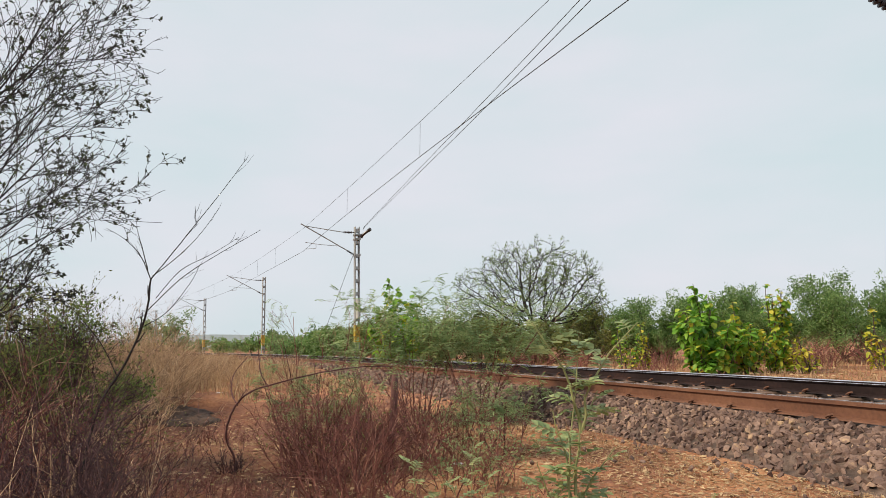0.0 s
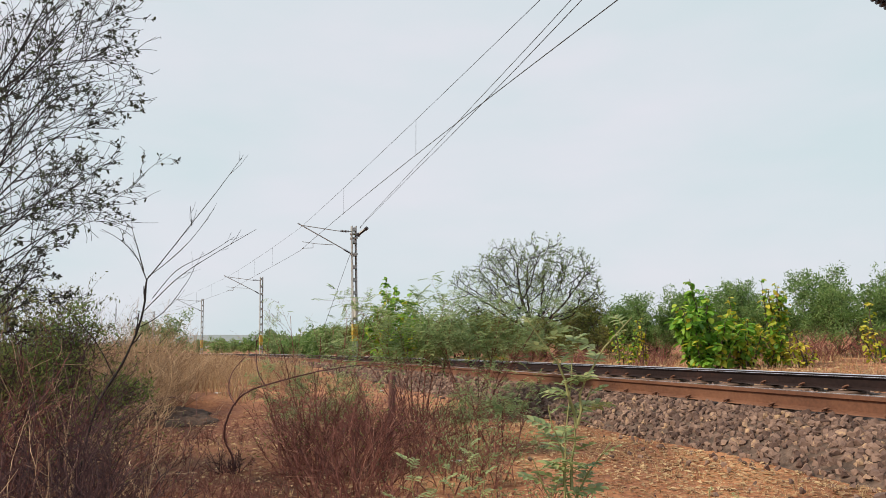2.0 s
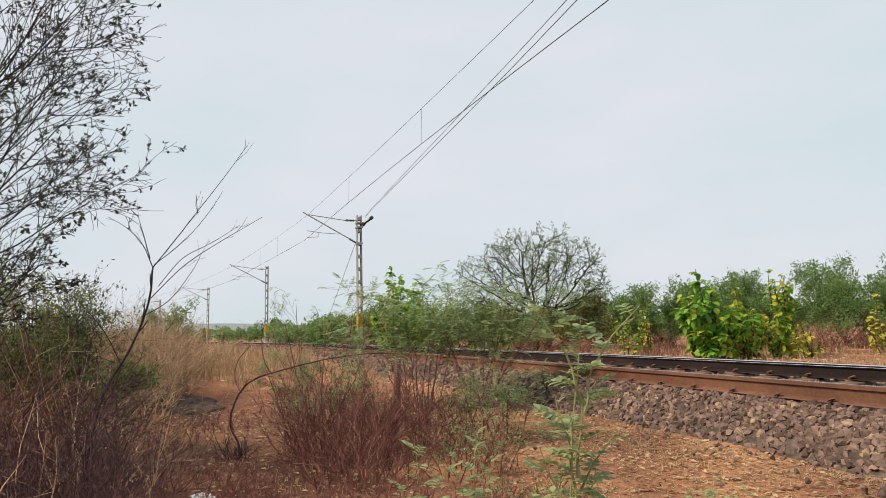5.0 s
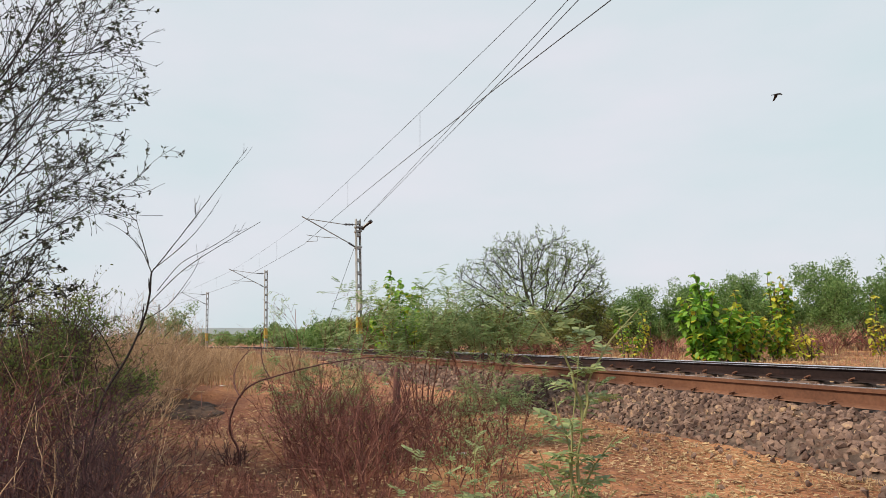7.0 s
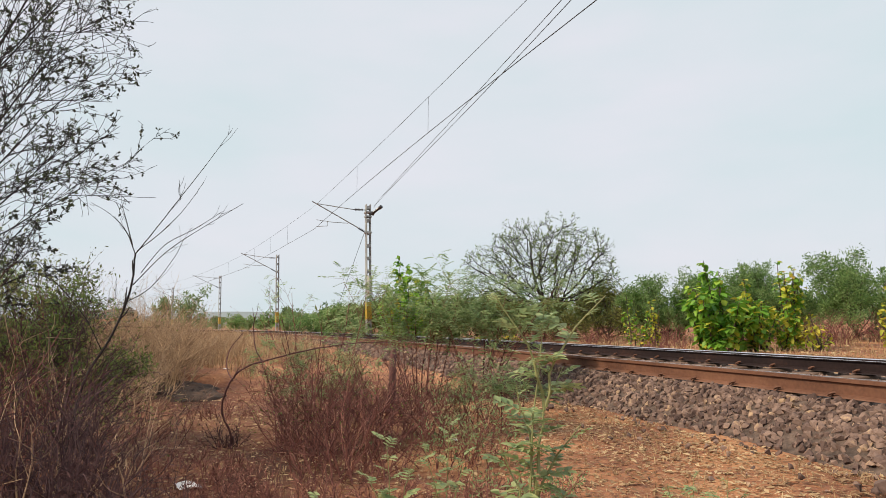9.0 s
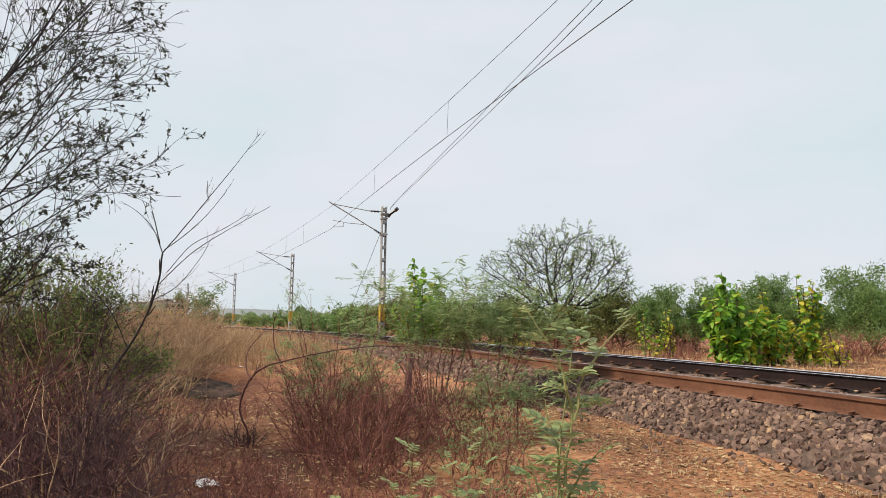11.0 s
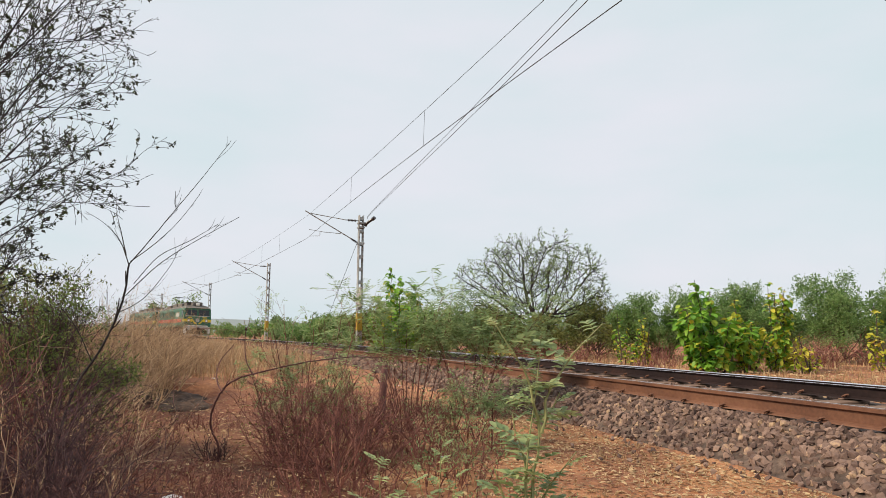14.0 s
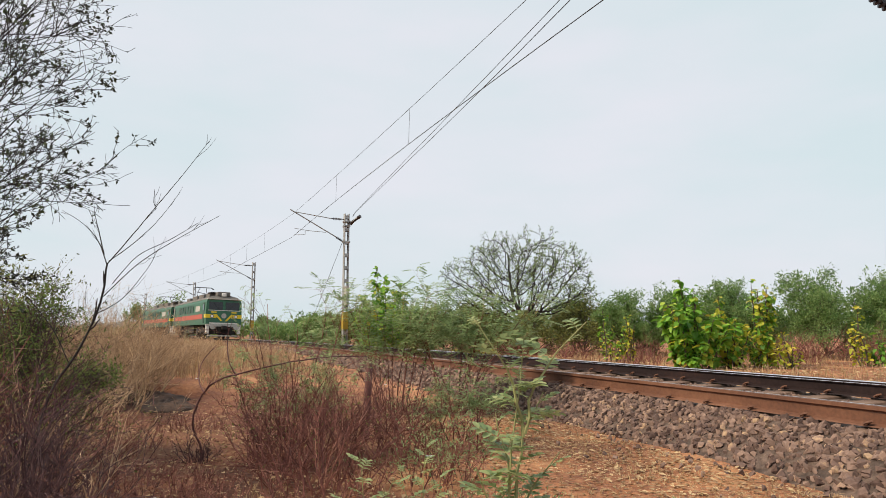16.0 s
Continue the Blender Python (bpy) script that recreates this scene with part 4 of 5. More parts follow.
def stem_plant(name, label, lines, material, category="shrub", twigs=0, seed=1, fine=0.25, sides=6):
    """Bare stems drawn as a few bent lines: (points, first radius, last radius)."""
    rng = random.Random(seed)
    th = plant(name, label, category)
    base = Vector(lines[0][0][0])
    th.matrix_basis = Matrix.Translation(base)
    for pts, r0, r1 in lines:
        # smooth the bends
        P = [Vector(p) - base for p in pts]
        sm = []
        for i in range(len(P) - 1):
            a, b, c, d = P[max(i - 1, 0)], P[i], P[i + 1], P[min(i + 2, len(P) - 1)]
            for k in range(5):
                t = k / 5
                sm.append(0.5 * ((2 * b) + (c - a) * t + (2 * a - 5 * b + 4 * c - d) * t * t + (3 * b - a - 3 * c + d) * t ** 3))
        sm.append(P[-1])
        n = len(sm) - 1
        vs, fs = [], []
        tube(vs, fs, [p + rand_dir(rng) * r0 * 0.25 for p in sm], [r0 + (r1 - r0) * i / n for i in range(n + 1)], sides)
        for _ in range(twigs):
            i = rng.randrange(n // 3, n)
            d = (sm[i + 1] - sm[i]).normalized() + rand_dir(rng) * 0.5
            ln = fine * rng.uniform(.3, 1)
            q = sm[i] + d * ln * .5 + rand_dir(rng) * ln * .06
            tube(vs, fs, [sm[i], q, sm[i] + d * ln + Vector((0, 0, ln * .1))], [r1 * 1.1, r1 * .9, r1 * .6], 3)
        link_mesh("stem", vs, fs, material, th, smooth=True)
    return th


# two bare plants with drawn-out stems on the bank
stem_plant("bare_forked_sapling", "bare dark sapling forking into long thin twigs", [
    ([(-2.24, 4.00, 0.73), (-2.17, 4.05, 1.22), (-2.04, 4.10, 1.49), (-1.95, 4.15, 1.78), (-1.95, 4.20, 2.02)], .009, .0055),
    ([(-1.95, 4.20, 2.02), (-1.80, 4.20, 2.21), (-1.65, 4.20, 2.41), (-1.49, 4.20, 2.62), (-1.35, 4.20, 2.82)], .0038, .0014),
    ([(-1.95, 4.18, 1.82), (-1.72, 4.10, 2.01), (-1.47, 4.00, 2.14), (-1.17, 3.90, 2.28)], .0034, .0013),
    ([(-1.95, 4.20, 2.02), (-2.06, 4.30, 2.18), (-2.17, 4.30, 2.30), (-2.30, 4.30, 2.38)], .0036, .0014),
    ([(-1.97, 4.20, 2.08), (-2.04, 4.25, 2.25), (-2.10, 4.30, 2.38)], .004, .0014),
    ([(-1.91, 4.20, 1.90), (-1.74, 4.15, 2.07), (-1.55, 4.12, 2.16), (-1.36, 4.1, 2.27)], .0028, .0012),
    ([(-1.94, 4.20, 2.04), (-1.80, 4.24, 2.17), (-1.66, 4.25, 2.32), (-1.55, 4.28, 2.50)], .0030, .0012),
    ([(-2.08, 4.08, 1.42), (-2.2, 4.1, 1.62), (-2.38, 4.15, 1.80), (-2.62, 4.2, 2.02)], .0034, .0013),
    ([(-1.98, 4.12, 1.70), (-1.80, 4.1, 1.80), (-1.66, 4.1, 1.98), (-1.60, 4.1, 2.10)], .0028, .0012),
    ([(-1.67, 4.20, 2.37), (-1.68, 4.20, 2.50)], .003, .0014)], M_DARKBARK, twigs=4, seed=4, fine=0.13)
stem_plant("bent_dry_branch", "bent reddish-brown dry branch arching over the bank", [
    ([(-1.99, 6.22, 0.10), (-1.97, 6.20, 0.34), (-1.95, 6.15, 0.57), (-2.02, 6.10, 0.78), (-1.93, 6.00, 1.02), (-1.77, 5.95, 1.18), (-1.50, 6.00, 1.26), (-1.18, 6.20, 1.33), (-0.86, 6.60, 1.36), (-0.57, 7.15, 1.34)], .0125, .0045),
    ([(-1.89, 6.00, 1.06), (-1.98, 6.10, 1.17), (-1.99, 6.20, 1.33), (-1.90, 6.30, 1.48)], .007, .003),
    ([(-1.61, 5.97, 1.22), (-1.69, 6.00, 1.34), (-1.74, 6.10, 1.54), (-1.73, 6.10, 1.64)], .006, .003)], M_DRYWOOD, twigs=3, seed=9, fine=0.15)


def old_post():
    th = plant("old_post", "short dark weathered wooden post among dry shrubs", "post")
    th.matrix_basis = Matrix.Translation((-0.60, 7.3, ground_z(-0.6, 7.3) - 0.1)) @ pose(0, 0, 0, 2, 3, 0)
    vs, fs = [], []
    rng = random.Random(2)
    pts = [Vector((rng.uniform(-.006, .006), rng.uniform(-.006, .006), z)) for z in (0, .2, .4, .6, .8, .93)]
    tube(vs, fs, pts, [.048, .043, .042, .04, .038, .03], 9)
    link_mesh("shaft", vs, fs, M_DRYWOOD, th, smooth=True)


old_post()
# brown thickets in front of the track
thicket(301, -1.05, 5.9, 1.0, 0.75, 130, M_REDTWIG, "dense reddish-brown leafless thicket", depth=0.55, forks=5, thin=.0045, leafs=700, leaf_mat=M_OLIVE)
thicket(302, -0.35, 6.3, 0.85, 0.55, 70, M_REDTWIG, "dense reddish-brown leafless thicket", depth=0.5, forks=5, thin=.0045)
thicket(303, 0.2, 6.6, 0.75, 0.5, 30, M_REDTWIG, "sparse reddish dry shrub with some green leaf", depth=0.5, leafs=900, leaf_mat=M_PROSOPIS)
feather_shrub(311, -0.35, 9.6, 1.75, 0.75, 14, 720, M_PROSOPIS, "tall feathery green shrub on reddish stems", frond_len=0.19)
feather_shrub(312, 0.45, 9.7, 1.65, 0.75, 12, 640, M_PROSOPIS, "tall feathery green shrub on reddish stems", frond_len=0.19)
feather_shrub(313, -1.25, 7.4, 1.55, 0.35, 6, 150, M_PROSOPIS, "thin tall feathery stems among dry stems", frond_len=0.09)
feather_shrub(314, 0.55, 6.9, 0.75, 0.5, 8, 420, M_PROSOPIS, "small feathery green shrub among dry stems", frond_len=0.10)
feather_shrub(315, -1.35, 6.7, 0.85, 0.4, 9, 620, M_PROSOPIS, "small feathery green shrub among dry stems", frond_len=0.09)
thicket(305, -0.75, 5.0, 0.85, 0.75, 90, M_REDTWIG, "dense reddish-brown leafless thicket", depth=0.5, thin=.004)
thicket(307, 0.15, 5.3, 0.6, 0.6, 50, M_REDTWIG, "low reddish-brown dry shrub", depth=0.5, thin=.0035, leafs=900, leaf_mat=M_PROSOPIS, leaf_len=.03)
thicket(308, -0.3, 4.0, 0.32, 0.9, 90, M_REDTWIG, "low tangle of reddish dry stems", depth=0.6, thin=.003)
thicket(309, -1.1, 4.0, 0.28, 0.8, 110, M_REDTWIG, "low tangle of reddish dry stems", depth=0.6, thin=.003)
thicket(310, 0.5, 4.3, 0.28, 0.7, 50, M_REDTWIG, "low tangle of reddish dry stems", depth=0.6, thin=.003, leafs=500, leaf_mat=M_PROSOPIS, leaf_len=.025)
# the thicket under the twiggy tree
thicket(321, -3.65, 5.8, 1.7, 0.8, 110, M_TWIG, "dense olive thorn thicket under the tree", leafs=5000, leaf_mat=M_OLIVE, leaf_len=.035, leaf_w=.014, forks=6)
wild_tree(343, -3.5, 6.2, 1.38, 0.72, 6000, M_ACACIA, name="thorn_shrub", label="dense olive-green thorn shrub under the twiggy tree", leaf_len=0.04, leaf_w=0.016, trunk=0.03, limbs=24, low=-0.4, start=0.32, group="shrubs on the bank")
thicket(322, -2.35, 3.9, 1.05, 0.75, 75, M_TWIG, "tangled dark leafless thicket on the bank", forks=6, thin=.004)
thicket(323, -1.95, 3.4, 0.7, 0.55, 60, M_TWIG, "tangled dark leafless thicket on the bank", forks=6, thin=.0035)
thicket(330, -2.5, 4.6, 1.2, 0.8, 18, M_PALETWIG, "pale brown leafless thicket on the bank", forks=5, thin=.0045)
thicket(324, -2.9, 4.4, 1.25, 0.7, 60, M_REDTWIG, "tangled brown leafless thicket on the bank", forks=6, thin=.004, leafs=500, leaf_mat=M_OLIVE)
thicket(325, -4.5, 8.2, 1.3, 0.7, 60, M_PALETWIG, "pale dry weed stems on the bank", forks=4, thin=.005, leafs=500, leaf_mat=M_STRAW)
thicket(327, -5.2, 10.5, 1.5, 1.6, 90, M_PALETWIG, "pale dry weed stems on the bank", forks=4, thin=.0075, leafs=800, leaf_mat=M_STRAW)
thicket(328, -6.2, 14.5, 1.5, 2.0, 90, M_PALETWIG, "pale dry weed stems on the bank", forks=4, thin=.007, leafs=900, leaf_mat=M_STRAW)
thicket(329, -8.6, 17.5, 1.6, 2.2, 90, M_PALETWIG, "pale dry weed stems on the bank", forks=4, thin=.007, leafs=900, leaf_mat=M_STRAW)
thicket(331, -1.6, 3.3, 0.42, 0.7, 80, M_TWIG, "low tangle of dark dry twigs", forks=6, thin=.003)
thicket(333, -5.0, 11.3, 1.55, 1.0, 110, M_PALETWIG, "tall pale dry weed stems on the bank", forks=6, thin=.0075, leafs=900, leaf_mat=M_STRAW)
thicket(334, -5.9, 12.8, 1.5, 1.2, 150, M_PALETWIG, "tall pale dry weed stems on the bank", forks=6, thin=.0075, leafs=900, leaf_mat=M_STRAW)
thicket(350, -6.9, 14.0, 1.5, 1.3, 130, M_PALETWIG, "tall pale dry weed stems on the bank", forks=6, thin=.006, leafs=900, leaf_mat=M_STRAW)
thicket(351, -4.6, 13.6, 0.9, 0.9, 60, M_PALETWIG, "pale dry weed stems beside the track", forks=5, thin=.005, leafs=500, leaf_mat=M_STRAW)
thicket(352, -3.7, 15.5, 0.8, 0.9, 50, M_PALETWIG, "pale dry weed stems beside the track", forks=5, thin=.005, leafs=500, leaf_mat=M_STRAW)
thicket(353, -5.6, 17.0, 0.9, 1.2, 60, M_PALETWIG, "pale dry weed stems beside the track", forks=5, thin=.006, leafs=700, leaf_mat=M_STRAW)
thicket(354, -4.4, 19.5, 0.8, 1.2, 60, M_PALETWIG, "pale dry weed stems beside the track", forks=5, thin=.006, leafs=700, leaf_mat=M_STRAW)
thicket(355, -7.2, 22.0, 0.9, 1.6, 70, M_PALETWIG, "pale dry weed stems beside the track", forks=5, thin=.008, leafs=700, leaf_mat=M_STRAW)
thicket(356, -2.6, 12.0, 0.5, 0.8, 30, M_REDTWIG, "low reddish dry stems on the earth", forks=5, thin=.004)
thicket(360, -7.1, 17.5, 1.25, 1.0, 130, M_PALETWIG, "tall pale dry weed stems beside the track", forks=6, thin=.007, leafs=1100, leaf_mat=M_STRAW)
thicket(361, -8.7, 20.5, 1.2, 1.4, 130, M_PALETWIG, "tall pale dry weed stems beside the track", forks=6, thin=.008, leafs=1100, leaf_mat=M_STRAW)
thicket(362, -1.75, 5.0, 0.26, 0.8, 90, M_REDTWIG, "low tangle of reddish dry stems", depth=0.6, thin=.003)
thicket(363, -1.6, 4.3, 0.26, 0.8, 90, M_REDTWIG, "low tangle of reddish dry stems", depth=0.6, thin=.003)
thicket(364, -1.97, 6.12, 0.32, 0.16, 26, M_TWIG, "small dark tuft at the foot of the bent branch", thin=.004)
thicket(335, -3.75, 7.2, 1.2, 0.7, 50, M_PALETWIG, "pale dry weed stems on the bank", forks=6, thin=.004, leafs=300, leaf_mat=M_STRAW)
thicket(336, -2.05, 3.5, 0.95, 0.8, 14, M_PALETWIG, "arching pale dry twigs over the dark thicket", forks=4, thin=.0045, fine=1, ang=50)
thicket(337, -2.5, 4.1, 0.9, 0.8, 70, M_TWIG, "tangled dark leafless thicket on the bank", forks=6, thin=.004)
wild_tree(341, -6.4, 10.2, 2.1, 1.4, 3400, M_OLIVE, name="thorn_shrub", label="olive-green thorn shrub behind the bank", leaf_len=0.09, leaf_w=0.03, trunk=0.04, limbs=18, low=-0.4, start=0.05, group="shrubs on the bank")
wild_tree(342, -8.4, 12.0, 2.2, 1.5, 3200, M_HEDGE, name="thorn_shrub", label="green thorn shrub behind the bank", leaf_len=0.1, leaf_w=0.035, trunk=0.04, limbs=18, low=-0.4, start=0.05, group="shrubs on the bank")


for k, (x, y, h, sp, n) in enumerate(((-2.9, 6.6, .5, .8, 40), (-2.7, 8.2, .4, .7, 50), (-0.6, 7.9, .5, .6, 40), (-1.0, 8.4, .5, .6, 50), (-2.3, 5.4, .45, .7, 35), (-1.8, 10.4, .35, .7, 40))):
    thicket(380 + k, x, y, h, sp, n, M_REDTWIG, "low tangle of reddish dry stems", depth=sp * .8, thin=.0032, forks=4)


def grass_zone(x, y, rng):
    s, q = across(x, y)
    return q < -2.6 and rng.random() < 0.35 + 0.65 * step(-.2, .3, noise.noise(Vector((x * .5, y * .5, 2))))


grass_patch(401, (-9.5, -3.6, 12.2, 20), 3600, 0.45, "tall straw-coloured dry grass on the bank", keep=grass_zone, width=.006)
grass_patch(402, (-9.5, -2.0, 15.5, 27), 4200, 0.36, "straw-coloured dry grass beside the track", keep=grass_zone, width=.008)
grass_patch(403, (-22, -6.0, 22, 50), 8000, 0.6, "straw-coloured dry grass farther along the track", keep=grass_zone, width=.014, clump=.25)


def litter_zone(x, y, rng):
    s, q = across(x, y)
    return q < -1.7


grass_patch(404, (-3.5, 3.2, 2.6, 9), 7000, 0.07, "short dry grass and straw litter on the earth", name="grass_litter", keep=litter_zone, width=.003, clump=.10)
grass_patch(406, (-2, 22, 10, 30), 13000, 0.24, "thin dry grass beyond the track", name="grass_beyond_track", keep=lambda x, y, r: across(x, y)[1] > 2.6, width=.008, clump=.2)


def bipinnate(vs, fs, rng, p, d, length):
    """A leaf of four to six pairs of long oval leaflets."""
    d = d.normalized()
    up = Vector((rng.uniform(-.3, .3), rng.uniform(-.3, .3), 1))
    side = d.cross(up).normalized()
    for i in range(4):
        t = 0.25 + 0.75 * i / 3
        q = p + d * length * t - Vector((0, 0, length * .18 * t * t))
        ll = length * (.40 + .12 * math.sin(t * 3))
        for sg in (1, -1):
            round_leaf(vs, fs, q, side * sg + d * (.35 + .5 * t) + Vector((0, 0, rng.uniform(-.1, .25))), up, ll, ll * .60)


def senna(seed, x, y, tops, leaves, label, z0=None, size=0.085, thick=.006, name="senna_plant"):
    """An upright weed with pinnate leaves; tops: where its stems end, from the base."""
    rng = random.Random(seed)
    th = plant(name, label, "plant", "green weeds on the earth")
    th.matrix_basis = Matrix.Translation((x, y, (ground_z(x, y) if z0 is None else z0) - 0.02))
    vs, fs, lv, lf = [], [], [], []
    for (tx, ty, tz), start in tops:
        a = Vector(start)
        b = Vector((tx, ty, tz))
        pts = [a.lerp(b, k / 7) + Vector((rng.uniform(-.008, .008), rng.uniform(-.008, .008), 0)) * (0 < k) + Vector((-(b.x - a.x) * .25 * math.sin(math.pi * k / 7), 0, 0)) for k in range(8)]
        tube(vs, fs, pts, [thick * (1 - .75 * k / 7) for k in range(8)], 5)
        L = (b - a).length
        n = max(3, int(leaves * L))
        for i in range(n):
            t = .12 + .88 * (i + rng.random() * .5) / n
            k = min(6, int(t * 7))
            q = pts[k].lerp(pts[k + 1], min(1.0, t * 7 - k))
            az = i * 2.4 + rng.uniform(-.4, .4)
            d = Vector((math.cos(az), math.sin(az), .35 + .5 * t))
            ln = size * rng.uniform(.7, 1.2) * (1 - .45 * max(0, t - .6) / .4)
            tube(vs, fs, [q, q + d.normalized() * ln * .5, q + d.normalized() * ln - Vector((0, 0, ln * .15))], [.0016, .0012, .0008], 3)
            lv, lf = [], []
            bipinnate(lv, lf, rng, q, d, ln)
            link_mesh("leaf", lv, lf, M_SENNA, th)
    link_mesh("stem", vs, fs, M_SENNASTEM, th)
    return th


senna(501, .25, 2.1, [((.094, .0, 1.158), (0, 0, 0)), ((-.058, 0, 1.21), (.085, 0, .85)), ((.29, 0, 1.20), (.09, 0, .86)), ((.16, .05, .98), (.06, 0, .66)), ((.0, .04, .92), (.05, 0, .58)), ((.21, .03, .80), (.04, 0, .48)), ((-.06, .02, .76), (.03, 0, .42)), ((.17, -.03, .64), (.03, 0, .36))], 19, "tall pale green weed with pinnate leaves", size=.098)
senna(502, -.20, 2.9, [((-.03, 0, .66), (0, 0, 0)), ((.1, .02, .55), (0, 0, .1)), ((-.14, .02, .5), (0, 0, .1))], 20, "small green weed on the earth", size=.085, thick=.004)
senna(503, -.55, 3.0, [((.0, 0, .42), (0, 0, 0))], 20, "small green weed on the earth", size=.085, thick=.004)
senna(504, .02, 3.0, [((-.1, 0, .6), (0, 0, 0)), ((.12, 0, .62), (0, 0, 0)), ((.03, .05, .7), (0, 0, 0))], 20, "small green weed on the earth", size=.08, thick=.004)
senna(505, 1.05, 2.9, [((.02, 0, .46), (0, 0, 0)), ((-.1, 0, .42), (0, 0, 0)), ((.12, 0, .4), (0, 0, 0))], 20, "small green weed on the earth", size=.085, thick=.004)
senna(506, 1.35, 3.3, [((.02, 0, .36), (0, 0, 0)), ((.12, 0, .3), (0, 0, 0))], 20, "small green weed on the earth", size=.085, thick=.004)
senna(507, .95, 6.9, [((.02, 0, .26), (0, 0, 0)), ((-.1, 0, .2), (0, 0, 0))], 20, "small green weed at the edge of the stones", size=.085, thick=.004)


def litter(seed, x, y, size, label):
    """A crumpled scrap of white plastic."""
    rng = random.Random(seed)
    vs, fs, n = [], [], 6
    for j in range(n):
        for i in range(n):
            u, v = (i / (n - 1) - .5) * size, (j / (n - 1) - .5) * size * .7
            vs.append((u, v, .012 + rng.uniform(0, .22) * size * .5))
    for j in range(n - 1):
        for i in range(n - 1):
            k = j * n + i
            fs.append((k, k + 1, k + n + 1, k + n))
    ob = link_mesh("plastic_scrap", vs, fs, M_LITTER)
    ob.matrix_basis = Matrix.Translation((x, y, ground_z(x, y))) @ pose(0, 0, 0, 0, 0, rng.uniform(0, 360))
    tagged(ob, label, "litter", "scraps of litter")
    return ob


M_LITTER = plain("white_plastic", (0.7, 0.7, 0.72), 0.5)
litter(1, -1.76, 4.68, .21, "crumpled white plastic scrap on the dry grass")
litter(3, -4.15, 12.6, .13, "flat white plastic scrap on bare earth")
litter(4, -1.2, 14.6, .10, "small white plastic scrap beside the rails")
litter(5, -.75, 13.9, .09, "small white plastic scrap beside the rails")
litter(6, .62, 8.4, .07, "small white plastic scrap beside the rails")
litter(2, .08, 6.2, .10, "crumpled white plastic scrap among dry stems")


def leaf_litter():
    """Fallen leaves and bits of straw lying on the earth."""
    rng = random.Random(66)
    vs, fs = [], []
    for i in range(26000):
        x, y = rng.uniform(-4.5, 3.2), -1.0 + 12.3 * rng.random() ** 0.8
        if across(x, y)[1] > -1.7:
            continue
        p = Vector((x, y, ground_z(x, y) + rng.uniform(.004, .018)))
        a = rng.uniform(0, 6.28)
        d = Vector((math.cos(a), math.sin(a), rng.uniform(-.2, .3)))
        l = rng.uniform(.02, .07)
        leaf(vs, fs, p, d, Vector((rng.uniform(-.4, .4), rng.uniform(-.4, .4), 1)), l, l * rng.choice((.12, .2, .6)))
    for i in range(15000):
        s, q = rng.uniform(-3.5, 9), -1.75 - abs(rng.gauss(0, 1.5))
        p = arc(s, q)
        p.z = ground_z(p.x, p.y) + rng.uniform(.004, .02)
        a = rng.uniform(0, 6.28)
        l = rng.uniform(.02, .08)
        leaf(vs, fs, p, Vector((math.cos(a), math.sin(a), rng.uniform(-.1, .25))), Vector((rng.uniform(-.3, .3), rng.uniform(-.3, .3), 1)), l, l * rng.choice((.1, .15, .5)))
    for i in range(12000):
        p = arc(rng.uniform(-4.5, 8), -1.85 - abs(rng.gauss(0, 1.1)))
        p.z = ground_z(p.x, p.y) + rng.uniform(.003, .012)
        a = rng.uniform(0, 6.28)
        l = rng.uniform(.012, .045)
        leaf(vs, fs, p, Vector((math.cos(a), math.sin(a), rng.uniform(-.1, .2))), Vector((rng.uniform(-.3, .3), rng.uniform(-.3, .3), 1)), l, l * rng.choice((.12, .2, .4)))
    for i in range(9000):
        p = arc(rng.uniform(-2, 24), 1.9 + abs(rng.gauss(0, 4.5)))
        p.z = ground_z(p.x, p.y) + rng.uniform(.004, .03)
        a = rng.uniform(0, 6.28)
        l = rng.uniform(.05, .16)
        leaf(vs, fs, p, Vector((math.cos(a), math.sin(a), rng.uniform(-.1, .3))), Vector((rng.uniform(-.4, .4), rng.uniform(-.4, .4), 1)), l, l * rng.choice((.15, .5, .7)))
    tagged(link_mesh("leaf_litter", vs, fs, M_STRAW), "dry fallen leaves and straw on the earth", "leaf litter", kind="stuff")


leaf_litter()


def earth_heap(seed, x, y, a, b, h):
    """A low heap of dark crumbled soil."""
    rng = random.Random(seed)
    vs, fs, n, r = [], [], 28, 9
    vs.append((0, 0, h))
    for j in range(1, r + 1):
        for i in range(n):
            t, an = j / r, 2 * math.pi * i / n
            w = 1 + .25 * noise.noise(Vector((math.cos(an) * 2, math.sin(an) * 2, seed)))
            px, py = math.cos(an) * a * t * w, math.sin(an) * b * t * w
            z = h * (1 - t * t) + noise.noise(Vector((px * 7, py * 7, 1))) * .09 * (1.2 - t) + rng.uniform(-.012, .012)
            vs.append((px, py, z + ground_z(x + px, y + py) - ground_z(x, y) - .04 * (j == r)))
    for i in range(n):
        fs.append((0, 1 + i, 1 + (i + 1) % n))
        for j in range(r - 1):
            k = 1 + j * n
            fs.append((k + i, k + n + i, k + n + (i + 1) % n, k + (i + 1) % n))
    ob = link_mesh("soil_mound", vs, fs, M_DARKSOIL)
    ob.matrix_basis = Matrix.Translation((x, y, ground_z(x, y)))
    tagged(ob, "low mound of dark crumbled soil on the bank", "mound")


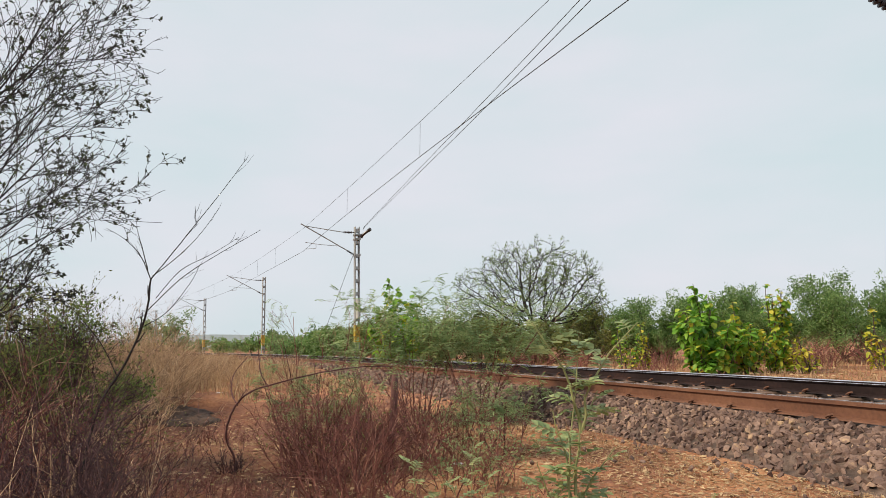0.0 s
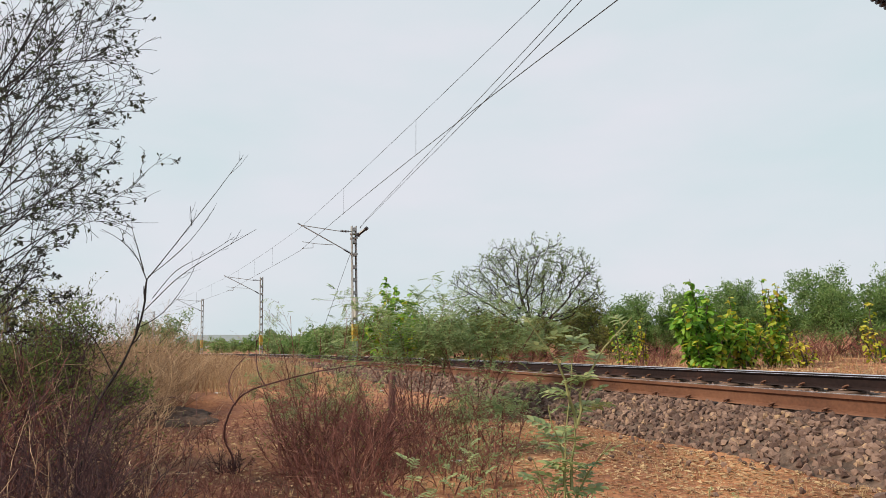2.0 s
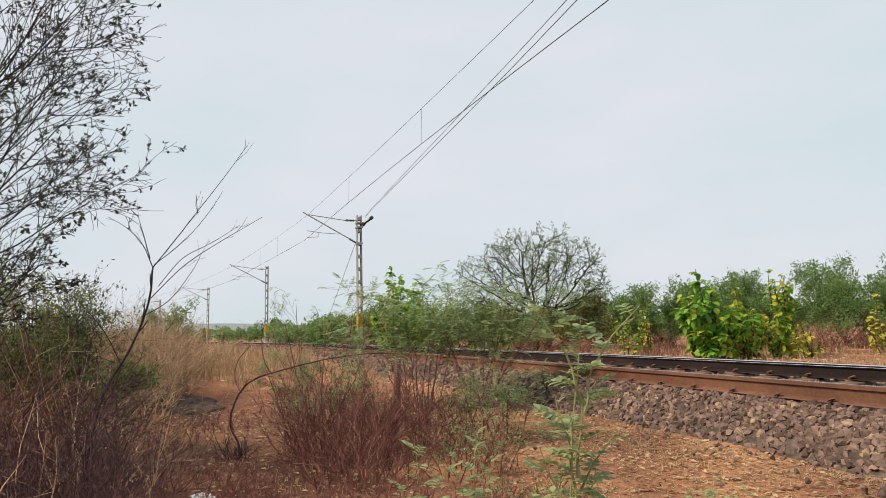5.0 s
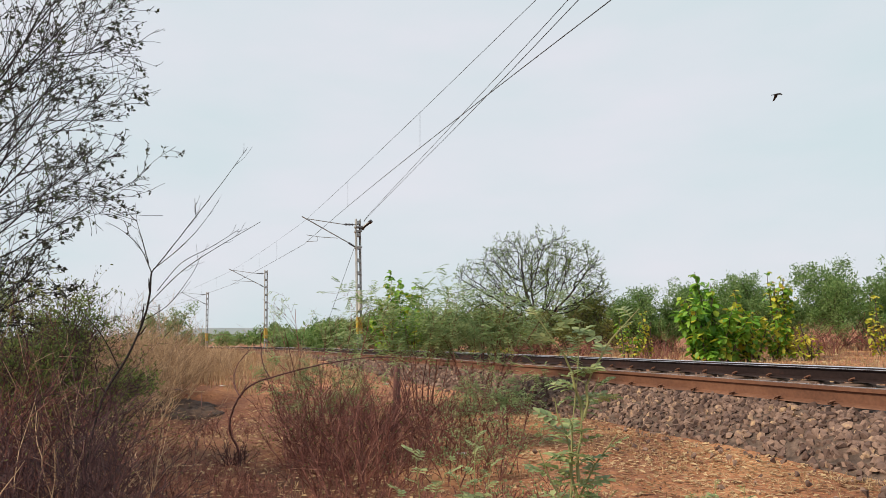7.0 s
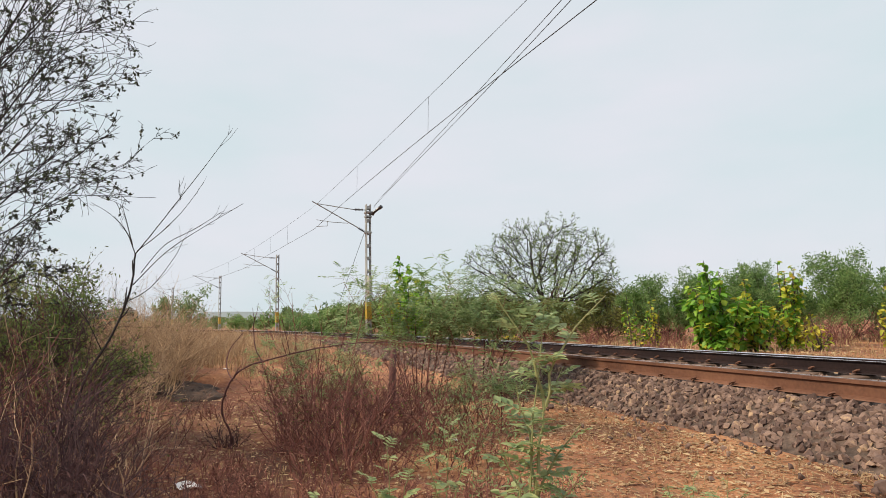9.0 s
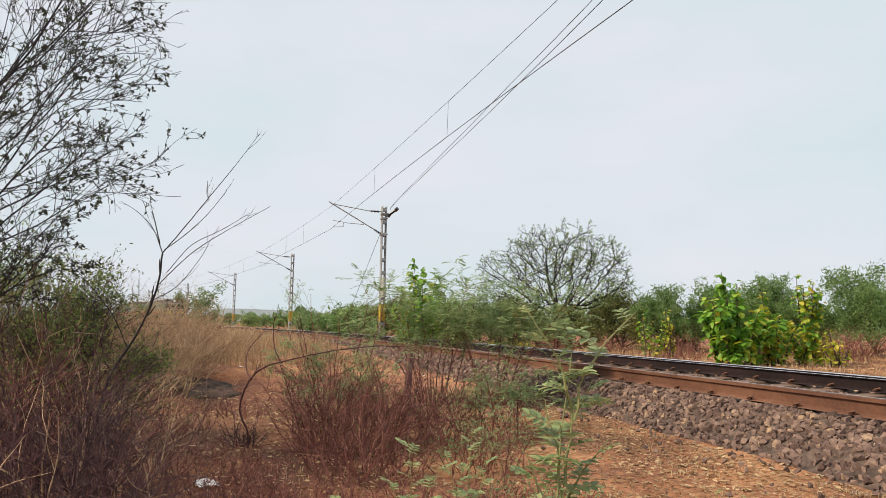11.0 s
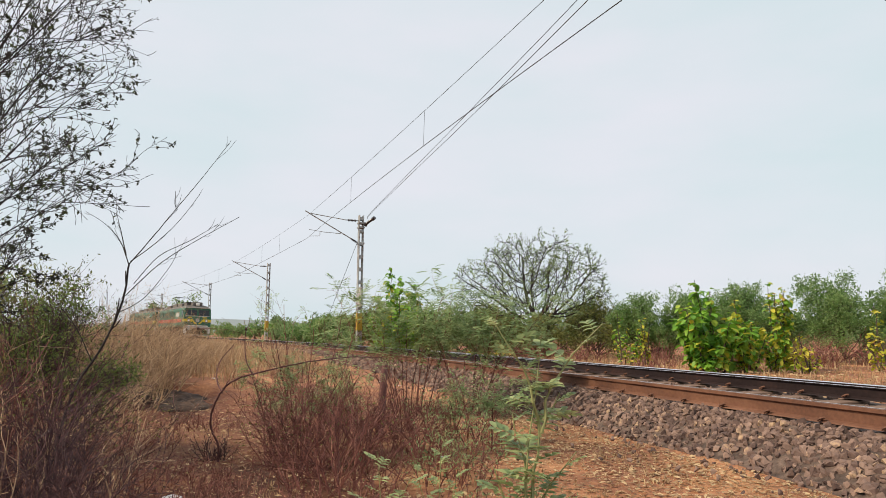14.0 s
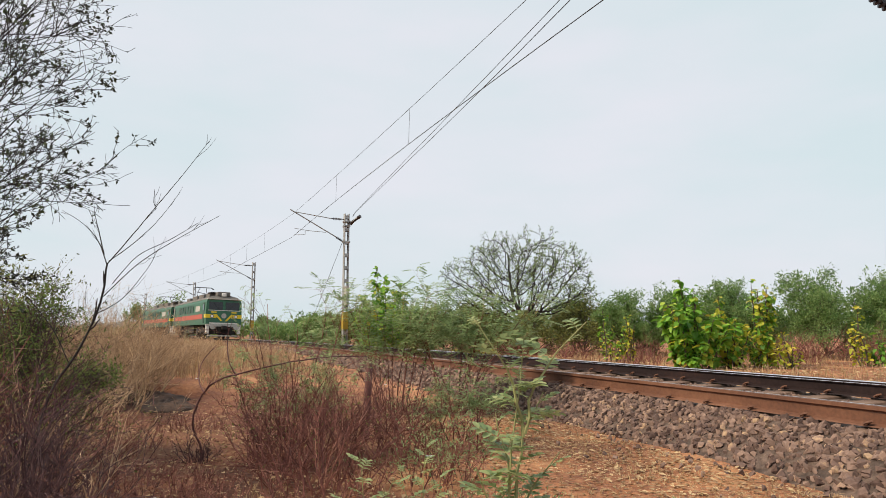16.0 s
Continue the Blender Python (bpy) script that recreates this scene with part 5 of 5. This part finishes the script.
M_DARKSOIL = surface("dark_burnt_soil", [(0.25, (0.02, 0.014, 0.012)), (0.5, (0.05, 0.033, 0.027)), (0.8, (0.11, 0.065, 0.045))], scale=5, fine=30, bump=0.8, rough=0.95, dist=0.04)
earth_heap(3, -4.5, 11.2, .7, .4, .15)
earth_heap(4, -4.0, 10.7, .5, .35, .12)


# ---- locomotives ----
M_LGREEN = plain("green_paint", (0.016, 0.115, 0.055), 0.45, wear=0.35, scale=1.5)
M_LDKGREEN = plain("dark_green_paint", (0.012, 0.06, 0.035), 0.5, wear=0.3, scale=1.5)
M_LYELLOW = plain("yellow_paint", (0.72, 0.55, 0.02), 0.45, wear=0.15)
M_LRED = plain("red_stripe_paint", (0.42, 0.075, 0.035), 0.5, wear=0.25)
M_LROOF = surface("dusty_grey_roof", [(0.25, (0.07, 0.068, 0.065)), (0.75, (0.17, 0.16, 0.145))], scale=2, fine=12, rough=0.8)
M_LWHITE = plain("white_paint", (0.72, 0.72, 0.68), 0.5)
M_LBLACK = plain("black_running_gear", (0.016, 0.014, 0.013), 0.8)
M_LGREY = plain("buffer_beam_grey", (0.42, 0.42, 0.39), 0.6)
M_LGLASS = plain("dark_cab_glass", (0.012, 0.016, 0.018), 0.08)
M_LLAMP = plain("lamp_lens", (0.85, 0.85, 0.8), 0.1)


def shell(profile, x0, x1, dx0=0.0, dx1=0.0):
    """A closed (y, z) profile drawn along x; dx: how far the ends lean in at the top."""
    bm = bmesh.new()
    zs = [z for y, z in profile]
    lo, hi = min(zs), max(zs)
    a = [bm.verts.new((x0 + dx0 * (z - lo) / (hi - lo), y, z)) for y, z in profile]
    b = [bm.verts.new((x1 - dx1 * (z - lo) / (hi - lo), y, z)) for y, z in profile]
    n = len(profile)
    for i in range(n):
        bm.faces.new((a[i], a[(i + 1) % n], b[(i + 1) % n], b[i]))
    bm.faces.new(a[::-1])
    bm.faces.new(b)
    return bm


def locomotive(label):
    """Six-axle electric locomotive; front towards +x, origin under its middle at rail height."""
    th = plant("electric_locomotive", label, "locomotive", "locomotives of the train")
    L, W = 9.6, 1.5
    side = [(-W, 1.22), (W, 1.22), (W + .02, 2.0), (W - .02, 3.2), (W - .12, 3.42), (-W + .12, 3.42), (-W + .02, 3.2), (-W - .02, 2.0)]
    part("body", shell(side, -L, L, 0.28, 0.28), M_LGREEN, th, "green painted body shell")
    roof = [(-W + .1, 3.42), (W - .1, 3.42), (W - .35, 3.66), (W - .8, 3.78), (-W + .8, 3.78), (-W + .35, 3.66)]
    part("roof", shell(roof, -L + .24, L - .24, 0.5, 0.5), M_LROOF, th, "dusty grey roof")
    for e in (1, -1):
        fx = lambda z: e * (L - 0.28 * (z - 1.22) / 2.2)
        for sy in (-1, 1):
            bm = bmesh.new()
            y0, y1 = sorted((sy * .12, sy * 1.28))
            q = [(fx(z) + e * .012, y, z) for y, z in ((y0, 2.52), (y1, 2.52), (y1, 3.2), (y0, 3.2))]
            q2 = [(fx(z) - e * .05, y, z) for y, z in ((y0, 2.52), (y1, 2.52), (y1, 3.2), (y0, 3.2))]
            va, vb = [bm.verts.new(p) for p in q], [bm.verts.new(p) for p in q2]
            bm.faces.new(va)
            bm.faces.new(vb)
            for i in range(4):
                bm.faces.new((va[i], va[(i + 1) % 4], vb[(i + 1) % 4], vb[i]))
            screen = part("windscreen", bm, M_LGLASS, th, "dark cab windscreen")
            bm = bmesh.new()
            rod(bm, (fx(2.5) + e * .03, sy * .35, 2.50), (fx(3.05) + e * .03, sy * .85, 3.05), .012)
            part("wiper", bm, M_LBLACK, screen)
            bm = bmesh.new()
            y0, y1 = sorted((sy * .62, sy * 1.53))
            box(bm, min(fx(1.95) + e * .02, fx(1.95) - e * .1), max(fx(1.95) + e * .02, fx(1.95) - e * .1), y0, y1, 1.78, 2.12)
            part("yellow_band", bm, M_LYELLOW, th, "yellow front band")
            bm = bmesh.new()
            m = Matrix.Translation((fx(1.78) + e * .0, sy * .40, 1.78)) @ pose(0, 0, 0, sy * 48, 0, 0)
            box(bm, -.03, .03, -.44, .44, -.07, .07, m=m)
            part("chevron", bm, M_LYELLOW, th, "yellow front chevron")
            bm = bmesh.new()
            rod(bm, (fx(1.95), sy * 1.0, 1.95), (fx(1.95) + e * .07, sy * 1.0, 1.95), .12, sides=16)
            lamp = part("headlight", bm, M_LLAMP, th, "round headlight")
            bm = bmesh.new()
            rod(bm, (fx(1.95) - e * .01, sy * 1.0, 1.95), (fx(1.95) + e * .045, sy * 1.0, 1.95), .155, sides=16)
            part("rim", bm, M_LBLACK, lamp, "dark lamp rim")
            bm = bmesh.new()
            rod(bm, (e * (L - .02), sy * .98, 1.05), (e * (L + .45), sy * .98, 1.05), .09, sides=12)
            rod(bm, (e * (L + .45), sy * .98, 1.05), (e * (L + .50), sy * .98, 1.05), .24, sides=18)
            part("buffer", bm, M_LGREY, th, "round grey buffer")
            bm = bmesh.new()
            y0, y1 = sorted((sy * 1.2, sy * 1.45))
            box(bm, min(e * (L - .3), e * (L + .06)), max(e * (L - .3), e * (L + .06)), y0, y1, .45, 1.06, .03)
            part("rail_guard", bm, M_LWHITE, th, "stained white corner step")
            bm = bmesh.new()
            y0, y1 = sorted((sy * (W - .01), sy * (W + .03)))
            box(bm, min(e * (L - 1.6), e * (L - .9)), max(e * (L - 1.6), e * (L - .9)), y0, y1, 1.35, 3.15)
            door = part("cab_door", bm, M_LDKGREEN, th, "dark green cab door")
            bm = bmesh.new()
            y0, y1 = sorted((sy * W, sy * (W + .036)))
            box(bm, min(e * (L - 1.45), e * (L - 1.05)), max(e * (L - 1.45), e * (L - 1.05)), y0, y1, 2.45, 3.0)
            part("door_window", bm, M_LGLASS, door, "dark door window")
            bm = bmesh.new()
            y0, y1 = sorted((sy * (W - .01), sy * (W + .035)))
            box(bm, min(e * (L - .85), e * (L - .3)), max(e * (L - .85), e * (L - .3)), y0, y1, 1.80, 2.12)
            part("yellow_band", bm, M_LYELLOW, th, "yellow side band")
        bm = bmesh.new()
        box(bm, min(e * (L - .2), e * (L + .05)), max(e * (L - .2), e * (L + .05)), -W, W, 1.06, 1.27, .03)
        part("buffer_beam", bm, M_LGREY, th, "pale grey buffer beam")
        bm = bmesh.new()
        box(bm, min(e * (L + .05), e * (L + .5)), max(e * (L + .05), e * (L + .5)), -.2, .2, .82, 1.16, .05)
        part("coupler", bm, M_LBLACK, th, "black centre coupler")
        for y in (-.85, -.72, -.58, -.45, -.3, .3, .45, .58, .72, .85):
            bm = bmesh.new()
            rod(bm, (e * (L + .1), y, 1.0), (e * (L + .2), y, .45), .035)
            part("air_hose", bm, M_LBLACK, th)
        bm = bmesh.new()
        box(bm, min(e * (L - .5), e * (L - .3)), max(e * (L - .5), e * (L - .3)), -1.15, 1.15, .40, 1.06)
        part("front_plate", bm, M_LBLACK, th, "black plate under the buffer beam")
        bm = bmesh.new()
        box(bm, min(fx(2.42) + e * .02, fx(2.42) - e * .05), max(fx(2.42) + e * .02, fx(2.42) - e * .05), -1.36, 1.36, 2.44, 2.49)
        part("window_sill", bm, M_LWHITE, th, "thin pale sill under the windscreens")
        bm = bmesh.new()
        box(bm, min(e * (L - .75), e * (L - .15)), max(e * (L - .75), e * (L - .15)), -1.42, 1.42, 3.40, 3.47, .02)
        part("brow", bm, M_LGREY, th, "pale grey brow over the windscreens")
        bm = bmesh.new()
        box(bm, min(e * (L - .25), e * (L + .15)), max(e * (L - .25), e * (L + .15)), -1.3, 1.3, .22, .34, .03)
        part("cowcatcher", bm, M_LGREY, th, "pale bar above the rails")
        bm = bmesh.new()
        box(bm, min(e * (L - .9), e * (L - .5)), max(e * (L - .9), e * (L - .5)), -.2, .2, 3.7, 4.0, .05)
        part("top_headlight", bm, M_LWHITE, th, "white roof headlight box")
        bm = bmesh.new()
        box(bm, min(fx(1.3) + e * .015, fx(1.3) - e * .05), max(fx(1.3) + e * .015, fx(1.3) - e * .05), -1.2, 1.2, 1.30, 1.40)
        part("lettering_strip", bm, M_LWHITE, th, "white strip of writing too small to read")
        for sy in (-1, 1):
            bm = bmesh.new()
            box(bm, min(fx(2.32) + e * .015, fx(2.32) - e * .05), max(fx(2.32) + e * .015, fx(2.32) - e * .05), sy * .85 - .22, sy * .85 + .22, 2.25, 2.36)
            part("number_bar", bm, M_LYELLOW, th, "pale yellow bar in place of a number")
        bm = bmesh.new()
        rod(bm, (fx(1.98) - e * .02, 0, 2.0), (fx(1.98) + e * .03, 0, 2.0), .22, sides=20)
        part("emblem", bm, M_LGREY, th, "plain pale round emblem")
    for sy in (-1, 1):
        y0, y1 = sorted((sy * W, sy * (W + .032)))
        bm = bmesh.new()
        box(bm, -L + 1.65, L - 1.65, y0, y1, 1.72, 2.14)
        part("side_stripe", bm, M_LRED, th, "orange-red side stripe")
        bm = bmesh.new()
        box(bm, L - 5.2, L - 3.0, y0, y1, 2.42, 2.92)
        part("name_panel", bm, M_LGREY, th, "white panel of writing too small to read")
        for k in range(6):
            bm = bmesh.new()
            box(bm, -5.4 + k * 1.5, -4.3 + k * 1.5, y0, y1, 2.35, 3.05)
            part("louvre", bm, M_LDKGREEN, th, "dark side louvre")
    # roof gear
    for x, l, h in ((5.6, 1.6, .32), (2.2, 2.4, .38), (-1.2, 2.6, .38), (-5.0, 2.0, .32)):
        bm = bmesh.new()
        box(bm, x - l / 2, x + l / 2, -.75, .75, 3.76, 3.78 + h, .04)
        part("roof_equipment", bm, M_LROOF, th, "grey roof equipment box")
    for x in (7.6, 8.1, 3.9, .6, -3.0, -7.4):
        bm = bmesh.new()
        rod(bm, (x, .3, 3.76), (x, .3, 4.12), .09, sides=10)
        part("roof_insulator", bm, M_INSUL, th, "brown roof insulator")
    bm = bmesh.new()
    box(bm, 8.0, 9.0, -.55, .55, 3.74, 4.12, .06)
    part("roof_fan_housing", bm, M_LROOF, th, "grey roof housing over the cab")
    pan = part("pantograph", bmesh_pan(-1.5), M_LBLACK, th, "raised black pantograph")
    bm = bmesh.new()
    box(bm, 5.6, 7.1, -.8, .8, 4.10, 4.18)
    part("folded_pantograph", bm, M_LBLACK, th, "folded black pantograph")
    axles = []
    for bx in (-5.7, 5.7):
        bm = bmesh.new()
        for sy in (-1, 1):
            y0, y1 = sorted((sy * 1.02, sy * 1.16))
            box(bm, bx - 2.5, bx + 2.5, y0, y1, .55, .95, .03)
            for ax in (-1.9, 0, 1.9):
                box(bm, bx + ax - .22, bx + ax + .22, y0, y1 + sy * .001, .3, .62, .03)
        box(bm, bx - .4, bx + .4, -1.1, 1.1, .6, 1.2)
        part("bogie", bm, M_LBLACK, th, "black bogie frame")
        for ax in (-1.9, 0, 1.9):
            bm = bmesh.new()
            for sy in (-1, 1):
                rod(bm, (0, sy * .80, 0), (0, sy * .93, 0), .545, sides=20)
                for k in range(4):
                    a = k * math.pi / 2
                    rod(bm, (.3 * math.cos(a), sy * .93, .3 * math.sin(a)), (.3 * math.cos(a), sy * .96, .3 * math.sin(a)), .07)
            rod(bm, (0, -.9, 0), (0, .9, 0), .09)
            w = part("wheelset", bm, M_LBLACK, th, "black steel wheelset")
            axles.append((w, bx + ax))
    bm = bmesh.new()
    box(bm, -2.4, 2.4, -1.25, 1.25, .45, 1.2, .05)
    part("underframe_box", bm, M_LBLACK, th)
    return th, axles


def bmesh_pan(x):
    bm = bmesh.new()
    for y in (-.45, .45):
        rod(bm, (x + .6, y, 3.9), (x - .55, y, 4.5), .03)
        rod(bm, (x - .55, y, 4.5), (x + .35, y * .7, 5.05), .025)
    rod(bm, (x - .55, -.5, 4.7), (x - .55, .5, 4.5), .03)
    for dx in (-.12, .12):
        rod(bm, (x + .35 + dx, -.75, 5.1), (x + .35 + dx, .75, 5.1), .03)
        for sy in (-1, 1):
            rod(bm, (x + .35 + dx, sy * .75, 5.1), (x + .35 + dx, sy * 1.0, 4.96), .025)
    return bm


LOCO_A, AXLES_A = locomotive("green electric locomotive with yellow front band and red stripe")
LOCO_B, AXLES_B = locomotive("second green electric locomotive coupled behind the first")


# ---- bird ----
def bird():
    th = plant("bird", "small dark bird in flight", "bird")
    vs, fs = [], []
    tube(vs, fs, [Vector((x, 0, 0)) for x in (.17, .13, .07, 0, -.07, -.12, -.20)], [.006, .026, .034, .036, .028, .016, .014], 8)
    link_mesh("body", vs, fs, M_LBLACK, th, smooth=True)
    wings = []
    for sy in (1, -1):
        bm = bmesh.new()
        pts = [(.06, 0), (.075, .14), (.03, .30), (-.03, .33), (-.035, .16), (-.06, 0)]
        top = [bm.verts.new((x, sy * y, .004)) for x, y in pts]
        bot = [bm.verts.new((x, sy * y, -.004)) for x, y in pts]
        bm.faces.new(top)
        bm.faces.new(bot[::-1])
        for i in range(6):
            bm.faces.new((top[i], top[(i + 1) % 6], bot[(i + 1) % 6], bot[i]))
        wings.append((part("wing", bm, M_LBLACK, th), sy))
    return th, wings


BIRD, WINGS = bird()


# ---- stones ----
def stone_meshes(n, material):
    out = []
    for k in range(n):
        rng = random.Random(900 + k)
        bm = bmesh.new()
        for _ in range(11):
            d = rand_dir(rng)
            bm.verts.new((d.x * rng.uniform(.8, 1.15), d.y * rng.uniform(.65, 1.0), d.z * rng.uniform(.5, .8)))
        r = bmesh.ops.convex_hull(bm, input=bm.verts)
        bmesh.ops.delete(bm, geom=[g for g in r["geom_interior"] if isinstance(g, bmesh.types.BMVert)], context="VERTS")
        bmesh.ops.recalc_face_normals(bm, faces=bm.faces)
        me = bpy.data.meshes.new("stone")
        bm.to_mesh(me)
        bm.free()
        me.materials.append(material)
        out.append(me)
    return out


STONES = stone_meshes(10, M_STONE_ONE)


def bed_z(q):
    for (a, za), (b, zb) in zip(bed, bed[1:]):
        if a <= q <= b:
            return za + (zb - za) * (q - a) / (b - a)
    return 0.5


def scatter_stones():
    rng = random.Random(77)
    shapes = [([v.co.copy() for v in me.vertices], [tuple(p.vertices) for p in me.polygons]) for me in STONES]
    vs, fs = [], []
    single = 0

    def one(s, q, size, lift=0.0):
        nonlocal single
        p = arc(s, q)
        z = max(bed_z(q), ground_z(p.x, p.y)) + lift
        m = Matrix.Translation((p.x, p.y, z + size * rng.uniform(-.1, .35))) @ Euler((rng.uniform(0, 6.28), rng.uniform(0, 6.28), rng.uniform(0, 6.28))).to_matrix().to_4x4() @ Matrix.Scale(size, 4)
        k = rng.randrange(len(shapes))
        if 1.2 < s < 3.2 and -1.75 < q < -.95 and single < 300:
            ob = new("stone", STONES[k])
            ob.parent = ballast_bed
            ob.matrix_local = m
            single += 1
            return
        b = len(vs)
        co, po = shapes[k]
        vs.extend(tuple(m @ v) for v in co)
        fs.extend(tuple(b + i for i in f) for f in po)

    # shoulder beside the near rail
    for s0, s1, per, size in ((-4, 12, 390, .045), (12, 24, 170, .06), (24, 44, 70, .075)):
        for _ in range(int((s1 - s0) * per)):
            q = -.96 - abs(rng.gauss(0, .36)) if rng.random() < .25 else rng.uniform(-1.66, -.93)
            one(rng.uniform(s0, s1), max(q, -2.4), size * rng.uniform(.55, 1.35))
    # between the rails, and beyond
    for s0, s1, per, size in ((-4, 12, 190, .042), (12, 40, 50, .05)):
        for _ in range(int((s1 - s0) * per)):
            s = rng.uniform(s0, s1)
            one(s, rng.uniform(-.74, .74), size * rng.uniform(.6, 1.2), -.012)
    for _ in range(1500):
        one(rng.uniform(-2, 30), rng.uniform(.98, 1.9), .045 * rng.uniform(.6, 1.3))
    # strays on the earth
    for _ in range(420):
        one(rng.uniform(-2, 22), -1.75 - abs(rng.gauss(0, .7)), .022 * rng.uniform(.5, 1.7))
    ob = link_mesh("crushed_stone", vs, fs, M_STONE, ballast_bed)
    tagged(ob, kind="stuff")


scatter_stones()


# ---- what moves ----
def motions():
    v, front = 11.15, 60.3                  # metres a second, and where the front stands at the end
    times = [i * 0.5 for i in range(33)]
    for loco, axles, back in ((LOCO_A, AXLES_A, 10.1), (LOCO_B, AXLES_B, 30.9)):
        rows = []
        for t in times:
            s = front + v * (16 - t) + back
            p = arc(s, -0.03, RAIL + CANT / 2)
            rows.append((t, Matrix.Translation(p) @ pose(0, 0, 0, 0, 0, heading(s) - 90) @ pose(0, 0, 0, math.degrees(math.atan2(CANT, GAUGE)) * -1, 0, 0)))
        walk(loco, rows)
        for w, ax in axles:
            n = 240
            walk(w, [(16 * i / n, pose(ax, 0, .545) @ Matrix.Rotation(v * 16 * i / n / .545, 4, "Y")) for i in range(n + 1)])
    a, b, ta, tb = BIRD_FROM, BIRD_TO, 6.3, 7.2
    rate = (b - a) / (tb - ta)
    turn = math.degrees(math.atan2(rate.y, rate.x))
    walk(BIRD, [(t, Matrix.Translation(a + rate * (t - ta)) @ pose(0, 0, 0, 0, -8, turn)) for t in (0, 6.3, 7.2, 16)])
    for w, sy in WINGS:
        walk(w, [(i / 10, pose(0, sy * .02, .02, sy * (38 if i % 2 else -30), 0, 0)) for i in range(161)])


BIRD_FROM, BIRD_TO = Vector((2.4, 22, 8.43)), Vector((14.9, 22, 9.95))
motions()
